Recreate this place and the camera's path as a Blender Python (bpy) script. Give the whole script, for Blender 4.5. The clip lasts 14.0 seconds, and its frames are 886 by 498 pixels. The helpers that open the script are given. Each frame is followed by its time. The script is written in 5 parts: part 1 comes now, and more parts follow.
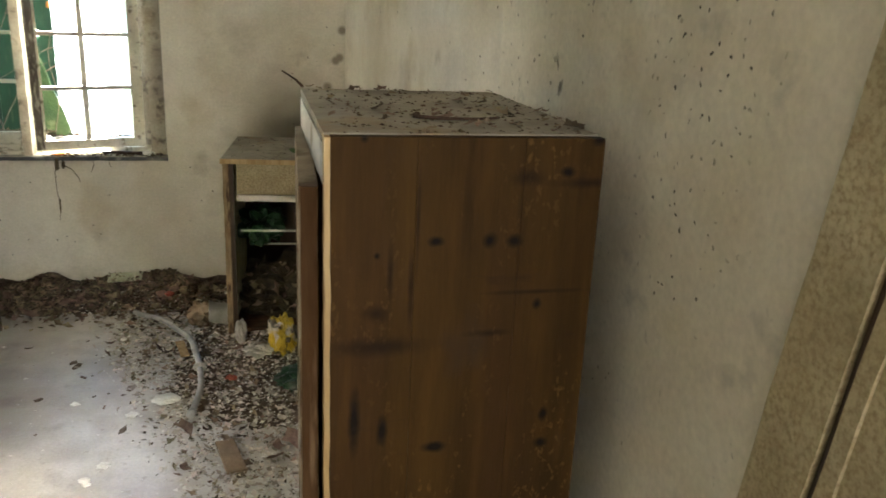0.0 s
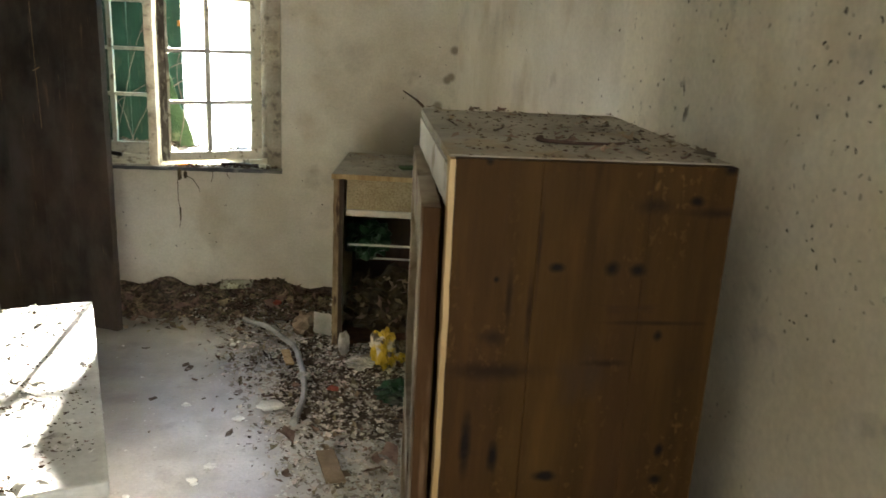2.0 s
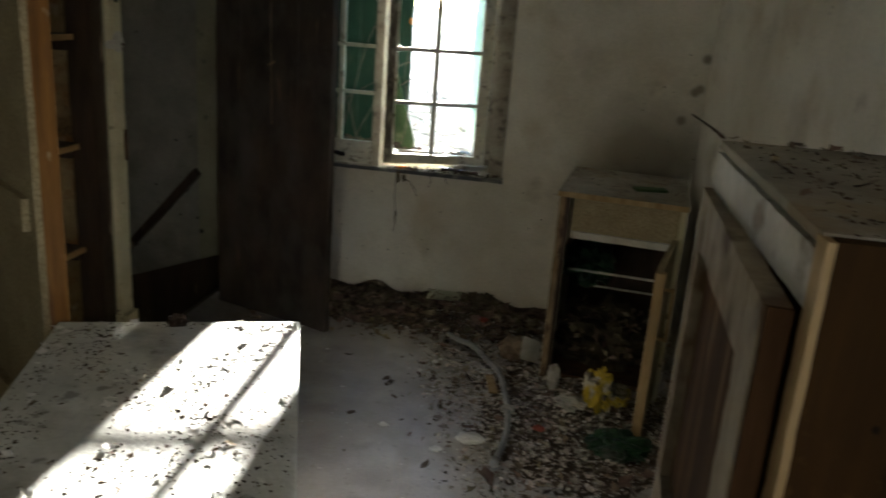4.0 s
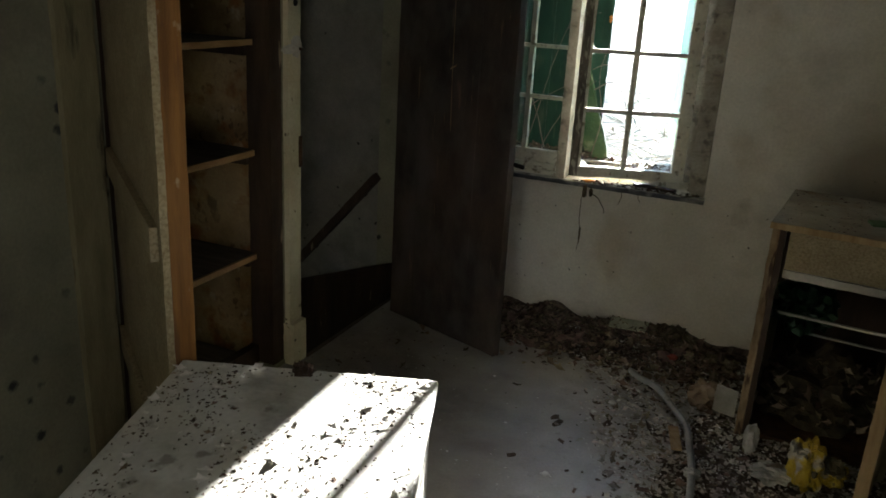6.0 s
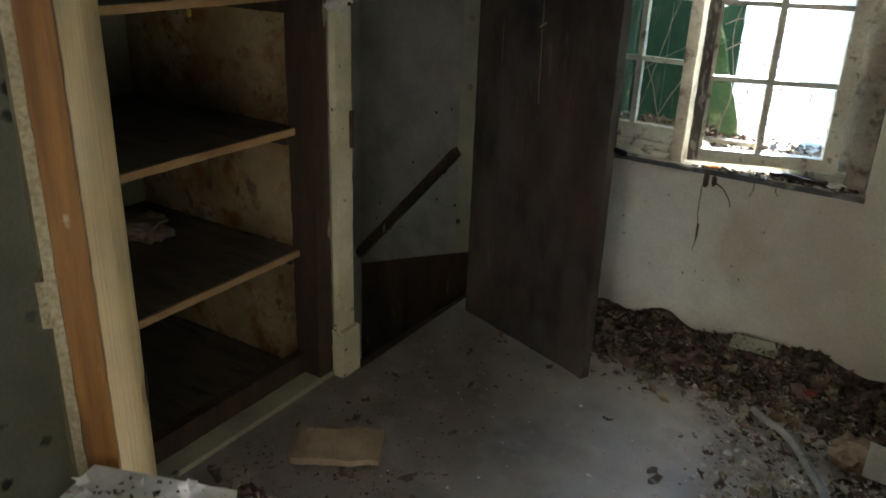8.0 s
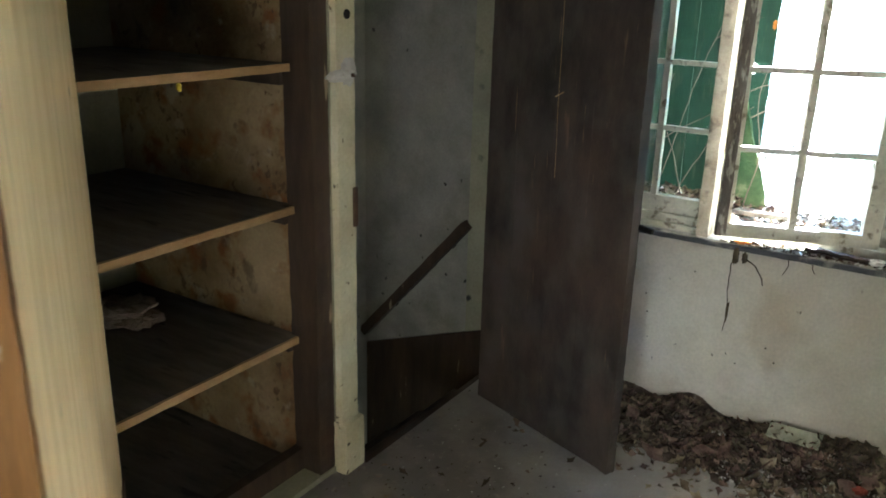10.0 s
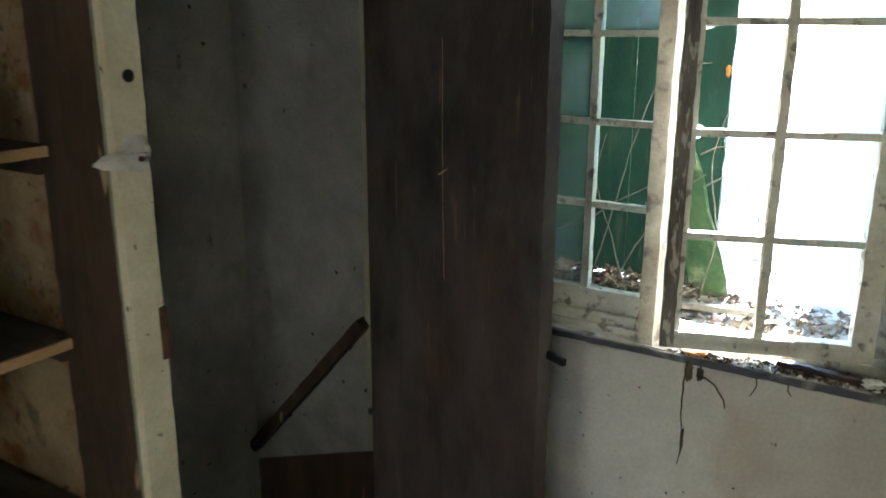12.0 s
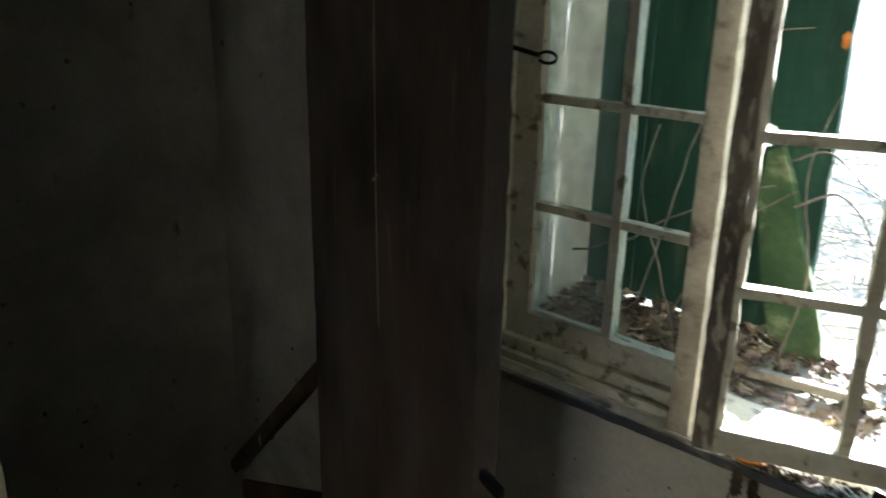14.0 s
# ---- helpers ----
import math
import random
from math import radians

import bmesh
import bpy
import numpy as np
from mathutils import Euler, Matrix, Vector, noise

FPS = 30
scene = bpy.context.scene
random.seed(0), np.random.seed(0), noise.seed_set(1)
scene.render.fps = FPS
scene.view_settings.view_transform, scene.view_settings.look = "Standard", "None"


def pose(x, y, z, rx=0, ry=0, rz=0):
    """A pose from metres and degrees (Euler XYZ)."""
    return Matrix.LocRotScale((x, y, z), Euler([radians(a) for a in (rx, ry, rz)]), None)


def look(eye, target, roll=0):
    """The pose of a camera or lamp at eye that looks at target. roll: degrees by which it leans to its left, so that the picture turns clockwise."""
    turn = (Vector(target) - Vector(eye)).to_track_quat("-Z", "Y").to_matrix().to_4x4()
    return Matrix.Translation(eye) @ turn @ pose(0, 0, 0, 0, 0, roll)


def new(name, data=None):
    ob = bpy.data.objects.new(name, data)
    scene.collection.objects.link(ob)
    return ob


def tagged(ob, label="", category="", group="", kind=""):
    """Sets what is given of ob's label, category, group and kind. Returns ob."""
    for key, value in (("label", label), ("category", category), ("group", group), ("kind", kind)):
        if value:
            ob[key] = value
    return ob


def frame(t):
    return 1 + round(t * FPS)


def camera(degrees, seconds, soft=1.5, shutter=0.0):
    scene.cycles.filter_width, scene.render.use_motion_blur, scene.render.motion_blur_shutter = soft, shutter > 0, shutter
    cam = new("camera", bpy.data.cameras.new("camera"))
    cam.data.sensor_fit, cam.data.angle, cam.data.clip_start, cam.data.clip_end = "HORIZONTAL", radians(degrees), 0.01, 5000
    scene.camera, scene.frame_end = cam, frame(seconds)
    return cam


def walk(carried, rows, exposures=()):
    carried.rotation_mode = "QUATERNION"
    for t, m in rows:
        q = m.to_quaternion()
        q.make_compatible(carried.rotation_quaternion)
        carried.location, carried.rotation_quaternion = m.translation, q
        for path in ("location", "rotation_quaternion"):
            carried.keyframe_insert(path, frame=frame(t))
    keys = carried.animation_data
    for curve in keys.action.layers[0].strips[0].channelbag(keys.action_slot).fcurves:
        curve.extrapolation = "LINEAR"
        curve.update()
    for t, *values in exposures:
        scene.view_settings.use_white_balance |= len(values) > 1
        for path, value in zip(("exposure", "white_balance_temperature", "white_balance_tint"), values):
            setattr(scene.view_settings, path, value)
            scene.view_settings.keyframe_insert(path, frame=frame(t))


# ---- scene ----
cam = camera(58.0, 14.0, 1.6, 0.5)
PATH = [
    (0, (0.392, 0.156, 1.594), (0.839, 2.016, 1.009), 2.6),
    (0.5, (0.389, 0.152, 1.593), (0.761, 2.032, 1.020), 2.9),
    (1, (0.391, 0.151, 1.595), (0.696, 2.045, 1.027), 2.7),
    (1.5, (0.387, 0.148, 1.596), (0.644, 2.051, 1.039), 2.7),
    (2, (0.361, 0.171, 1.597), (0.569, 2.082, 1.045), 3.0),
    (2.5, (0.320, 0.223, 1.596), (0.473, 2.141, 1.048), 3.4),
    (3, (0.269, 0.277, 1.594), (0.348, 2.199, 1.047), 3.4),
    (3.5, (0.241, 0.370, 1.582), (0.246, 2.290, 1.022), 3.9),
    (4, (0.253, 0.521, 1.586), (-0.030, 2.414, 1.008), 4.3),
    (4.2, (0.247, 0.530, 1.589), (-0.122, 2.407, 1.005), 3.6),
    (6.3, (0.242, 0.941, 1.637), (-0.539, 2.669, 0.998), 2.5),
    (6.5, (0.227, 0.990, 1.652), (-0.574, 2.705, 1.005), 1.7),
    (7, (0.248, 1.257, 1.641), (-0.660, 2.912, 0.981), 1.8),
    (7.5, (0.252, 1.394, 1.686), (-0.704, 2.965, 0.900), -0.7),
    (7.7, (0.170, 1.451, 1.614), (-0.798, 3.013, 0.824), 1.9),
    (9.8, (-0.033, 1.665, 1.591), (-1.061, 3.258, 0.953), 1.2),
    (10, (-0.037, 1.700, 1.605), (-1.060, 3.302, 0.982), 1.5),
    (10.5, (-0.031, 1.919, 1.593), (-1.093, 3.507, 1.004), 0.7),
    (11, (0.010, 2.129, 1.605), (-1.103, 3.680, 1.009), 0.1),
    (11.5, (-0.013, 2.262, 1.609), (-1.119, 3.830, 1.045), -0.9),
    (12, (-0.125, 2.471, 1.622), (-1.139, 4.111, 1.089), 0.2),
    (12.5, (-0.180, 2.619, 1.625), (-1.178, 4.262, 1.069), 1.7),
    (13, (-0.123, 2.909, 1.631), (-1.149, 4.530, 1.065), 0.5),
    (13.5, (-0.081, 3.089, 1.614), (-1.243, 4.601, 1.010), -0.7),
    (14, (-0.181, 3.211, 1.596), (-1.438, 4.633, 0.966), 1.1),
]
EXPOSURES = [(0.0, 5.25, 6450, 9), (1.8, 5.1, 6450, 9), (3.0, 4.0, 6350, 9), (4.0, 3.35, 6200, 9), (6.5, 3.4, 6050, 9), (7.5, 3.95, 5900, 9), (9.8, 5.2, 5600, 9), (11.0, 5.3, 5500, 9), (11.5, 5.3, 5500, 9), (12.0, 4.85, 5550, 8), (13.0, 3.95, 5750, 8), (13.5, 3.75, 5850, 8), (14.0, 3.8, 5900, 8)]
walk(cam, [(t, look(eye, target, roll)) for t, eye, target, roll in PATH], EXPOSURES)

# ---- daylight: low sun through the window, sky; fill lamp in an added side opening ----
SUN_EL, SUN_AZ = 16.0, -2.5
world = bpy.data.worlds.new("sky")
scene.world = world
world.use_nodes = True
wn = world.node_tree
sky = wn.nodes.new("ShaderNodeTexSky")
sky.sky_type, sky.sun_disc = "NISHITA", False
sky.air_density, sky.dust_density, sky.ozone_density = 0.8, 0.2, 3.0
sky.sun_elevation, sky.sun_rotation = radians(SUN_EL), radians(SUN_AZ)
wn.links.new(sky.outputs[0], wn.nodes["Background"].inputs[0])
wn.nodes["Background"].inputs[1].default_value = 0.15
sun_data = bpy.data.lights.new("sun", "SUN")
sun_data.energy, sun_data.angle, sun_data.color = 5.0, radians(0.6), (1.0, 0.95, 0.86)
sun = new("sun", sun_data)
sun.matrix_world = look((0, 0, 0), (-math.sin(radians(SUN_AZ)), -math.cos(radians(SUN_AZ)), -math.tan(radians(SUN_EL))))
# Fill lamp added in an unseen, assumed opening to brighten niche, door and stairs.
side_data = bpy.data.lights.new("side_fill_light", "AREA")
side_data.shape, side_data.size, side_data.size_y, side_data.energy = "RECTANGLE", 0.75, 1.15, 1.0
side_data.color = (1.0, 0.96, 0.91)
side_light = new("side_fill_light", side_data)
side_light.matrix_world = look((0.99, -0.5, 1.5), (-1.2, 2.2, 1.2))


# ---- materials ----
def mat(name, c1, c2, scale=6.0, rough=0.85, bump=0.15, stretch=(1, 1, 1), c3=None, scale3=30.0, cut3=(0.6, 0.68), metal=0.0, detail=8.0, spread=(0.35, 0.65), rnd=0.0, fine=90.0, spec=0.3):
    m = bpy.data.materials.new(name)
    m.use_nodes = True
    nt = m.node_tree
    n, l = nt.nodes, nt.links
    b = n["Principled BSDF"]
    tc = n.new("ShaderNodeTexCoord")
    mp = n.new("ShaderNodeMapping")
    mp.inputs["Scale"].default_value = stretch
    l.new(tc.outputs["Object"], mp.inputs[0])
    t1 = n.new("ShaderNodeTexNoise")
    t1.inputs["Scale"].default_value, t1.inputs["Detail"].default_value, t1.inputs["Roughness"].default_value = scale, detail, 0.62
    l.new(mp.outputs[0], t1.inputs["Vector"])
    r1 = n.new("ShaderNodeValToRGB")
    r1.color_ramp.elements[0].position, r1.color_ramp.elements[1].position = spread
    r1.color_ramp.elements[0].color, r1.color_ramp.elements[1].color = (*c1, 1), (*c2, 1)
    l.new(t1.outputs[0], r1.inputs[0])
    col = r1.outputs[0]
    t2 = n.new("ShaderNodeTexNoise")
    t2.inputs["Scale"].default_value, t2.inputs["Detail"].default_value = fine, 5.0
    l.new(mp.outputs[0], t2.inputs["Vector"])
    if c3:
        t3 = n.new("ShaderNodeTexNoise")
        t3.inputs["Scale"].default_value, t3.inputs["Detail"].default_value = scale3, 6.0
        l.new(mp.outputs[0], t3.inputs["Vector"])
        r3 = n.new("ShaderNodeValToRGB")
        r3.color_ramp.elements[0].position, r3.color_ramp.elements[1].position = cut3
        l.new(t3.outputs[0], r3.inputs[0])
        mx = n.new("ShaderNodeMix")
        mx.data_type = "RGBA"
        l.new(r3.outputs[0], mx.inputs[0])
        l.new(col, mx.inputs[6])
        mx.inputs[7].default_value = (*c3, 1)
        col = mx.outputs[2]
    # fine grain over the whole colour
    g = n.new("ShaderNodeMapRange")
    g.inputs[3].default_value, g.inputs[4].default_value = 0.82, 1.18
    l.new(t2.outputs[0], g.inputs[0])
    mg = n.new("ShaderNodeMix")
    mg.data_type, mg.blend_type = "RGBA", "MULTIPLY"
    mg.inputs[0].default_value = 1.0
    l.new(col, mg.inputs[6])
    l.new(g.outputs[0], mg.inputs[7])
    col = mg.outputs[2]
    if rnd:
        geo = n.new("ShaderNodeNewGeometry")
        h = n.new("ShaderNodeHueSaturation")
        q = n.new("ShaderNodeMapRange")
        q.inputs[3].default_value, q.inputs[4].default_value = 1 - rnd, 1 + rnd
        l.new(geo.outputs["Random Per Island"], q.inputs[0])
        l.new(q.outputs[0], h.inputs["Value"])
        q2 = n.new("ShaderNodeMapRange")
        q2.inputs[3].default_value, q2.inputs[4].default_value = 0.47, 0.54
        mth = n.new("ShaderNodeMath")
        mth.operation = "FRACT"
        mm = n.new("ShaderNodeMath")
        mm.operation = "MULTIPLY"
        mm.inputs[1].default_value = 17.3
        l.new(geo.outputs["Random Per Island"], mm.inputs[0])
        l.new(mm.outputs[0], mth.inputs[0])
        l.new(mth.outputs[0], q2.inputs[0])
        l.new(q2.outputs[0], h.inputs["Hue"])
        l.new(col, h.inputs["Color"])
        col = h.outputs[0]
    l.new(col, b.inputs["Base Color"])
    b.inputs["Roughness"].default_value, b.inputs["Metallic"].default_value = rough, metal
    b.inputs["Specular IOR Level"].default_value = spec
    if bump:
        bp = n.new("ShaderNodeBump")
        bp.inputs["Strength"].default_value, bp.inputs["Distance"].default_value = bump, 0.01
        ad = n.new("ShaderNodeMath")
        l.new(t1.outputs[0], ad.inputs[0])
        l.new(t2.outputs[0], ad.inputs[1])
        l.new(ad.outputs[0], bp.inputs["Height"])
        l.new(bp.outputs[0], b.inputs["Normal"])
    return m


def over(m, colour, build):
    """Lays colour over the base colour of m where the factor made by build(nodes, links, texcoord) says."""
    n, l = m.node_tree.nodes, m.node_tree.links
    b = n["Principled BSDF"]
    old = b.inputs["Base Color"].links[0].from_socket
    tc = n.new("ShaderNodeTexCoord")
    f = build(n, l, tc.outputs["Object"])
    mx = n.new("ShaderNodeMix")
    mx.data_type = "RGBA"
    l.new(f, mx.inputs[0])
    l.new(old, mx.inputs[6])
    mx.inputs[7].default_value = (*colour, 1)
    l.new(mx.outputs[2], b.inputs["Base Color"])
    return m


def ramp(n, l, src, lo, hi, flip=False):
    r = n.new("ShaderNodeMapRange")
    r.inputs[1].default_value, r.inputs[2].default_value = lo, hi
    r.inputs[3].default_value, r.inputs[4].default_value = (1, 0) if flip else (0, 1)
    l.new(src, r.inputs[0])
    return r.outputs[0]


def times(n, l, a, b):
    m = n.new("ShaderNodeMath")
    m.operation = "MULTIPLY"
    for i, v in enumerate((a, b)):
        if isinstance(v, (int, float)):
            m.inputs[i].default_value = v
        else:
            l.new(v, m.inputs[i])
    return m.outputs[0]


def noise_at(n, l, co, scale, detail=4.0, stretch=(1, 1, 1)):
    mp = n.new("ShaderNodeMapping")
    mp.inputs["Scale"].default_value = stretch
    l.new(co, mp.inputs[0])
    t = n.new("ShaderNodeTexNoise")
    t.inputs["Scale"].default_value, t.inputs["Detail"].default_value = scale, detail
    l.new(mp.outputs[0], t.inputs["Vector"])
    return t.outputs[0]


def specks(scale, size, patch, lo, hi):
    """Small uneven specks that crowd together in patches."""
    def build(n, l, co):
        ad = n.new("ShaderNodeVectorMath")
        t = n.new("ShaderNodeTexNoise")
        t.inputs["Scale"].default_value = 60
        l.new(co, t.inputs["Vector"])
        sc = n.new("ShaderNodeVectorMath")
        sc.operation = "SCALE"
        sc.inputs["Scale"].default_value = 0.02
        l.new(t.outputs["Color"], sc.inputs[0])
        l.new(co, ad.inputs[0])
        l.new(sc.outputs[0], ad.inputs[1])
        v = n.new("ShaderNodeTexVoronoi")
        v.inputs["Scale"].default_value = scale
        l.new(ad.outputs[0], v.inputs["Vector"])
        near = ramp(n, l, v.outputs["Distance"], size * 0.5, size, True)
        return times(n, l, near, ramp(n, l, noise_at(n, l, co, patch, 3.0), lo, hi))
    return build


def blotches(scale, lo, hi, stretch=(1, 1, 1), top=1.0):
    def build(n, l, co):
        return times(n, l, ramp(n, l, noise_at(n, l, co, scale, 7.0, stretch), lo, hi), top)
    return build


def round_marks(points, r):
    """Dark round marks, such as knots, at given places."""
    def build(n, l, co):
        total = None
        for p in points:
            d = n.new("ShaderNodeVectorMath")
            d.operation = "DISTANCE"
            l.new(co, d.inputs[0])
            d.inputs[1].default_value = p
            f = ramp(n, l, d.outputs["Value"], r * 0.45, r, True)
            if total is None:
                total = f
            else:
                mx = n.new("ShaderNodeMath")
                mx.operation = "MAXIMUM"
                l.new(total, mx.inputs[0])
                l.new(f, mx.inputs[1])
                total = mx.outputs[0]
        return total
    return build


def smears(marks, soft=0.35, top=0.85):
    """Stretched dark smears: each a place and its half lengths, with ragged rims."""
    def build(n, l, co):
        wob = times(n, l, noise_at(n, l, co, 40.0, 4.0), 0.7)
        total = None
        for p, half in marks:
            sub, mul, ln = (n.new("ShaderNodeVectorMath") for _ in range(3))
            ad = n.new("ShaderNodeMath")
            sub.operation, mul.operation, ln.operation = "SUBTRACT", "MULTIPLY", "LENGTH"
            l.new(co, sub.inputs[0])
            sub.inputs[1].default_value = p
            l.new(sub.outputs[0], mul.inputs[0])
            mul.inputs[1].default_value = [1 / h for h in half]
            l.new(mul.outputs[0], ln.inputs[0])
            l.new(ln.outputs["Value"], ad.inputs[0])
            l.new(wob, ad.inputs[1])
            f = ramp(n, l, ad.outputs[0], soft + 0.35, 1.35, True)
            if total is None:
                total = f
            else:
                mx = n.new("ShaderNodeMath")
                mx.operation = "MAXIMUM"
                l.new(total, mx.inputs[0])
                l.new(f, mx.inputs[1])
                total = mx.outputs[0]
        return times(n, l, total, top)
    return build


def both(one, two):
    """Marks that lie only where both patterns do."""
    def build(n, l, co):
        m = n.new("ShaderNodeMath")
        m.operation = "MULTIPLY"
        l.new(one(n, l, co), m.inputs[0])
        l.new(two(n, l, co), m.inputs[1])
        return m.outputs[0]
    return build


plaster = mat("old_cream_plaster", (0.57, 0.525, 0.435), (0.74, 0.705, 0.625), 1.6, 0.92, 0.035, c3=(0.50, 0.43, 0.32), scale3=3.5, cut3=(0.55, 0.8))
over(plaster, (0.20, 0.16, 0.11), blotches(5.0, 0.66, 0.80, top=0.55))
over(plaster, (0.06, 0.05, 0.04), specks(16, 0.09, 1.5, 0.47, 0.56))
over(plaster, (0.27, 0.235, 0.185), round_marks([(0.835, 4.58, 1.295), (0.815, 4.58, 1.28), (0.848, 4.58, 1.437), (0.77, 4.58, 1.14)], 0.03))
over(plaster, (0.22, 0.20, 0.17), blotches(3.0, 0.58, 0.75, top=0.35))
right_plaster = mat("limewashed_plaster", (0.58, 0.53, 0.43), (0.72, 0.68, 0.58), 1.4, 0.92, 0.04, c3=(0.50, 0.44, 0.32), scale3=2.5, cut3=(0.55, 0.8))
over(right_plaster, (0.40, 0.33, 0.23), blotches(1.8, 0.56, 0.66, (1, 1, 1), 0.6))
over(right_plaster, (0.30, 0.28, 0.25), blotches(9.0, 0.62, 0.72, (1, 1, 1.3), 0.5))
over(right_plaster, (0.05, 0.045, 0.04), both(specks(44, 0.19, 3.2, 0.40, 0.50), blotches(3.0, 0.44, 0.58)))
over(right_plaster, (0.10, 0.09, 0.08), both(blotches(34.0, 0.60, 0.64, (1, 1, 0.7)), blotches(4.0, 0.60, 0.66)))
over(right_plaster, (0.05, 0.045, 0.04), specks(22, 0.12, 1.5, 0.44, 0.5))
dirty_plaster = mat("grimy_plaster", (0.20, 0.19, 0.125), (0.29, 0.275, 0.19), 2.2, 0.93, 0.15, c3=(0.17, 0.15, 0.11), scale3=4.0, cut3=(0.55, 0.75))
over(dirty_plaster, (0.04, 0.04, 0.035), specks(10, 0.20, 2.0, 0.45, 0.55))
# Stairwell plaster: base colours lowered to carry the falling light in there.
shaded_stair_plaster = mat("shaded_stairwell_plaster", (0.165, 0.152, 0.125), (0.275, 0.258, 0.215), 2.6, 0.93, 0.15, c3=(0.16, 0.145, 0.115), scale3=6.0, cut3=(0.58, 0.8))
over(shaded_stair_plaster, (0.035, 0.03, 0.026), specks(13, 0.13, 2.0, 0.46, 0.54))
over(shaded_stair_plaster, (0.05, 0.045, 0.04), blotches(14.0, 0.68, 0.73, (1, 1, 0.35), 0.8))
niche_plaster = mat("stained_cupboard_plaster", (0.16, 0.10, 0.042), (0.36, 0.26, 0.135), 2.8, 0.9, 0.4, c3=(0.20, 0.085, 0.024), scale3=9.0, cut3=(0.53, 0.66))
over(niche_plaster, (0.07, 0.045, 0.025), blotches(9.0, 0.64, 0.70, (1, 1, 0.7), 0.6))
over(niche_plaster, (0.09, 0.05, 0.022), both(blotches(45.0, 0.55, 0.62, (1, 1, 0.8), 0.8), blotches(5.0, 0.50, 0.60)))
over(niche_plaster, (0.42, 0.35, 0.24), blotches(10.0, 0.62, 0.68, top=0.45))
concrete = mat("dusty_concrete", (0.47, 0.435, 0.39), (0.69, 0.66, 0.615), 2.2, 0.46, 0.18, c3=(0.34, 0.31, 0.275), scale3=5.0, cut3=(0.58, 0.78), spec=0.6)


def ragged_patch(at, radius, rough_):
    """One ragged patch round a point, fading at its rim."""
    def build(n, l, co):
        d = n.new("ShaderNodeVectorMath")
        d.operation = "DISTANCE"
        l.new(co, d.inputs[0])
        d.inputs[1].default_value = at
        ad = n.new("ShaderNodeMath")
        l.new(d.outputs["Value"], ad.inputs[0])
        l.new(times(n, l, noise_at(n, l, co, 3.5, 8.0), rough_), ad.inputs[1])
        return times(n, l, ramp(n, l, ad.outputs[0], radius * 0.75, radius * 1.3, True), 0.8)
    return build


# Trodden dirt before niche and stairs, its colour deepened for the shade there.
over(concrete, (0.062, 0.040, 0.028), ragged_patch((-1.5, 3.35, 0), 1.35, 0.8))
# Darker ragged patch on the wall behind the wrecked cabinet.
over(plaster, (0.30, 0.265, 0.21), ragged_patch((0.60, 4.58, 0.95), 0.36, 0.3))
over(concrete, (0.34, 0.305, 0.26), blotches(6.0, 0.50, 0.72, (1, 1, 1), 0.5))
over(concrete, (0.30, 0.26, 0.21), blotches(28.0, 0.60, 0.70, (1, 1, 1), 0.5))
over(concrete, (0.62, 0.61, 0.57), specks(26, 0.10, 3.0, 0.5, 0.55))
cab_wood = mat("stained_pine", (0.028, 0.0132, 0.0022), (0.053, 0.0262, 0.0046), 3.0, 0.7, 0.08, (5, 5, 0.35), c3=(0.040, 0.018, 0.006), scale3=1.6, cut3=(0.55, 0.8), spec=0.12)
over(cab_wood, (0.10, 0.047, 0.009), blotches(16.0, 0.50, 0.80, (2.5, 2.5, 0.3), 0.35))
over(cab_wood, (0.20, 0.11, 0.03), both(blotches(110.0, 0.58, 0.68, (1.2, 1, 0.7), 0.30), blotches(5.0, 0.48, 0.62, (2.2, 1, 0.6))))
over(cab_wood, (0.05, 0.026, 0.010), blotches(7.0, 0.60, 0.72, (1.6, 1, 0.5), 0.7))
over(cab_wood, (0.03, 0.018, 0.01), blotches(5.0, 0.68, 0.74, (1, 1, 0.5), 0.7))
olive_trim = mat("grimy_olive_paint", (0.20, 0.17, 0.09), (0.30, 0.26, 0.15), 5.0, 0.7, 0.15, (3, 3, 0.6), c3=(0.11, 0.09, 0.05), scale3=6.0)
raw_edge = mat("pale_edge_wood", (0.30, 0.19, 0.08), (0.46, 0.33, 0.17), 5.0, 0.7, 0.1, (6, 6, 0.6))
old_white = mat("worn_white_paint", (0.42, 0.395, 0.35), (0.58, 0.555, 0.505), 5.0, 0.65, 0.15, c3=(0.24, 0.20, 0.15), scale3=12.0, cut3=(0.58, 0.66))
worn_frame = mat("worn_whitewashed_frame", (0.17, 0.13, 0.08), (0.30, 0.25, 0.175), 6.0, 0.75, 0.15, (1.5, 1.5, 1), c3=(0.10, 0.062, 0.03), scale3=7.0, cut3=(0.52, 0.64))
dusty_top = mat("dusty_board_top", (0.21, 0.19, 0.155), (0.36, 0.325, 0.265), 5.0, 0.9, 0.2, c3=(0.25, 0.18, 0.10), scale3=6.0, cut3=(0.56, 0.7))
panel_brown = mat("brown_panel", (0.040, 0.020, 0.008), (0.085, 0.045, 0.020), 4.0, 0.8, 0.08, (5, 5, 0.5), c3=(0.14, 0.09, 0.05), scale3=6.0, spec=0.06)
tan_board = mat("tan_hardboard", (0.29, 0.235, 0.135), (0.39, 0.325, 0.20), 9.0, 0.8, 0.3, c3=(0.22, 0.17, 0.09), scale3=140.0, cut3=(0.4, 0.7))
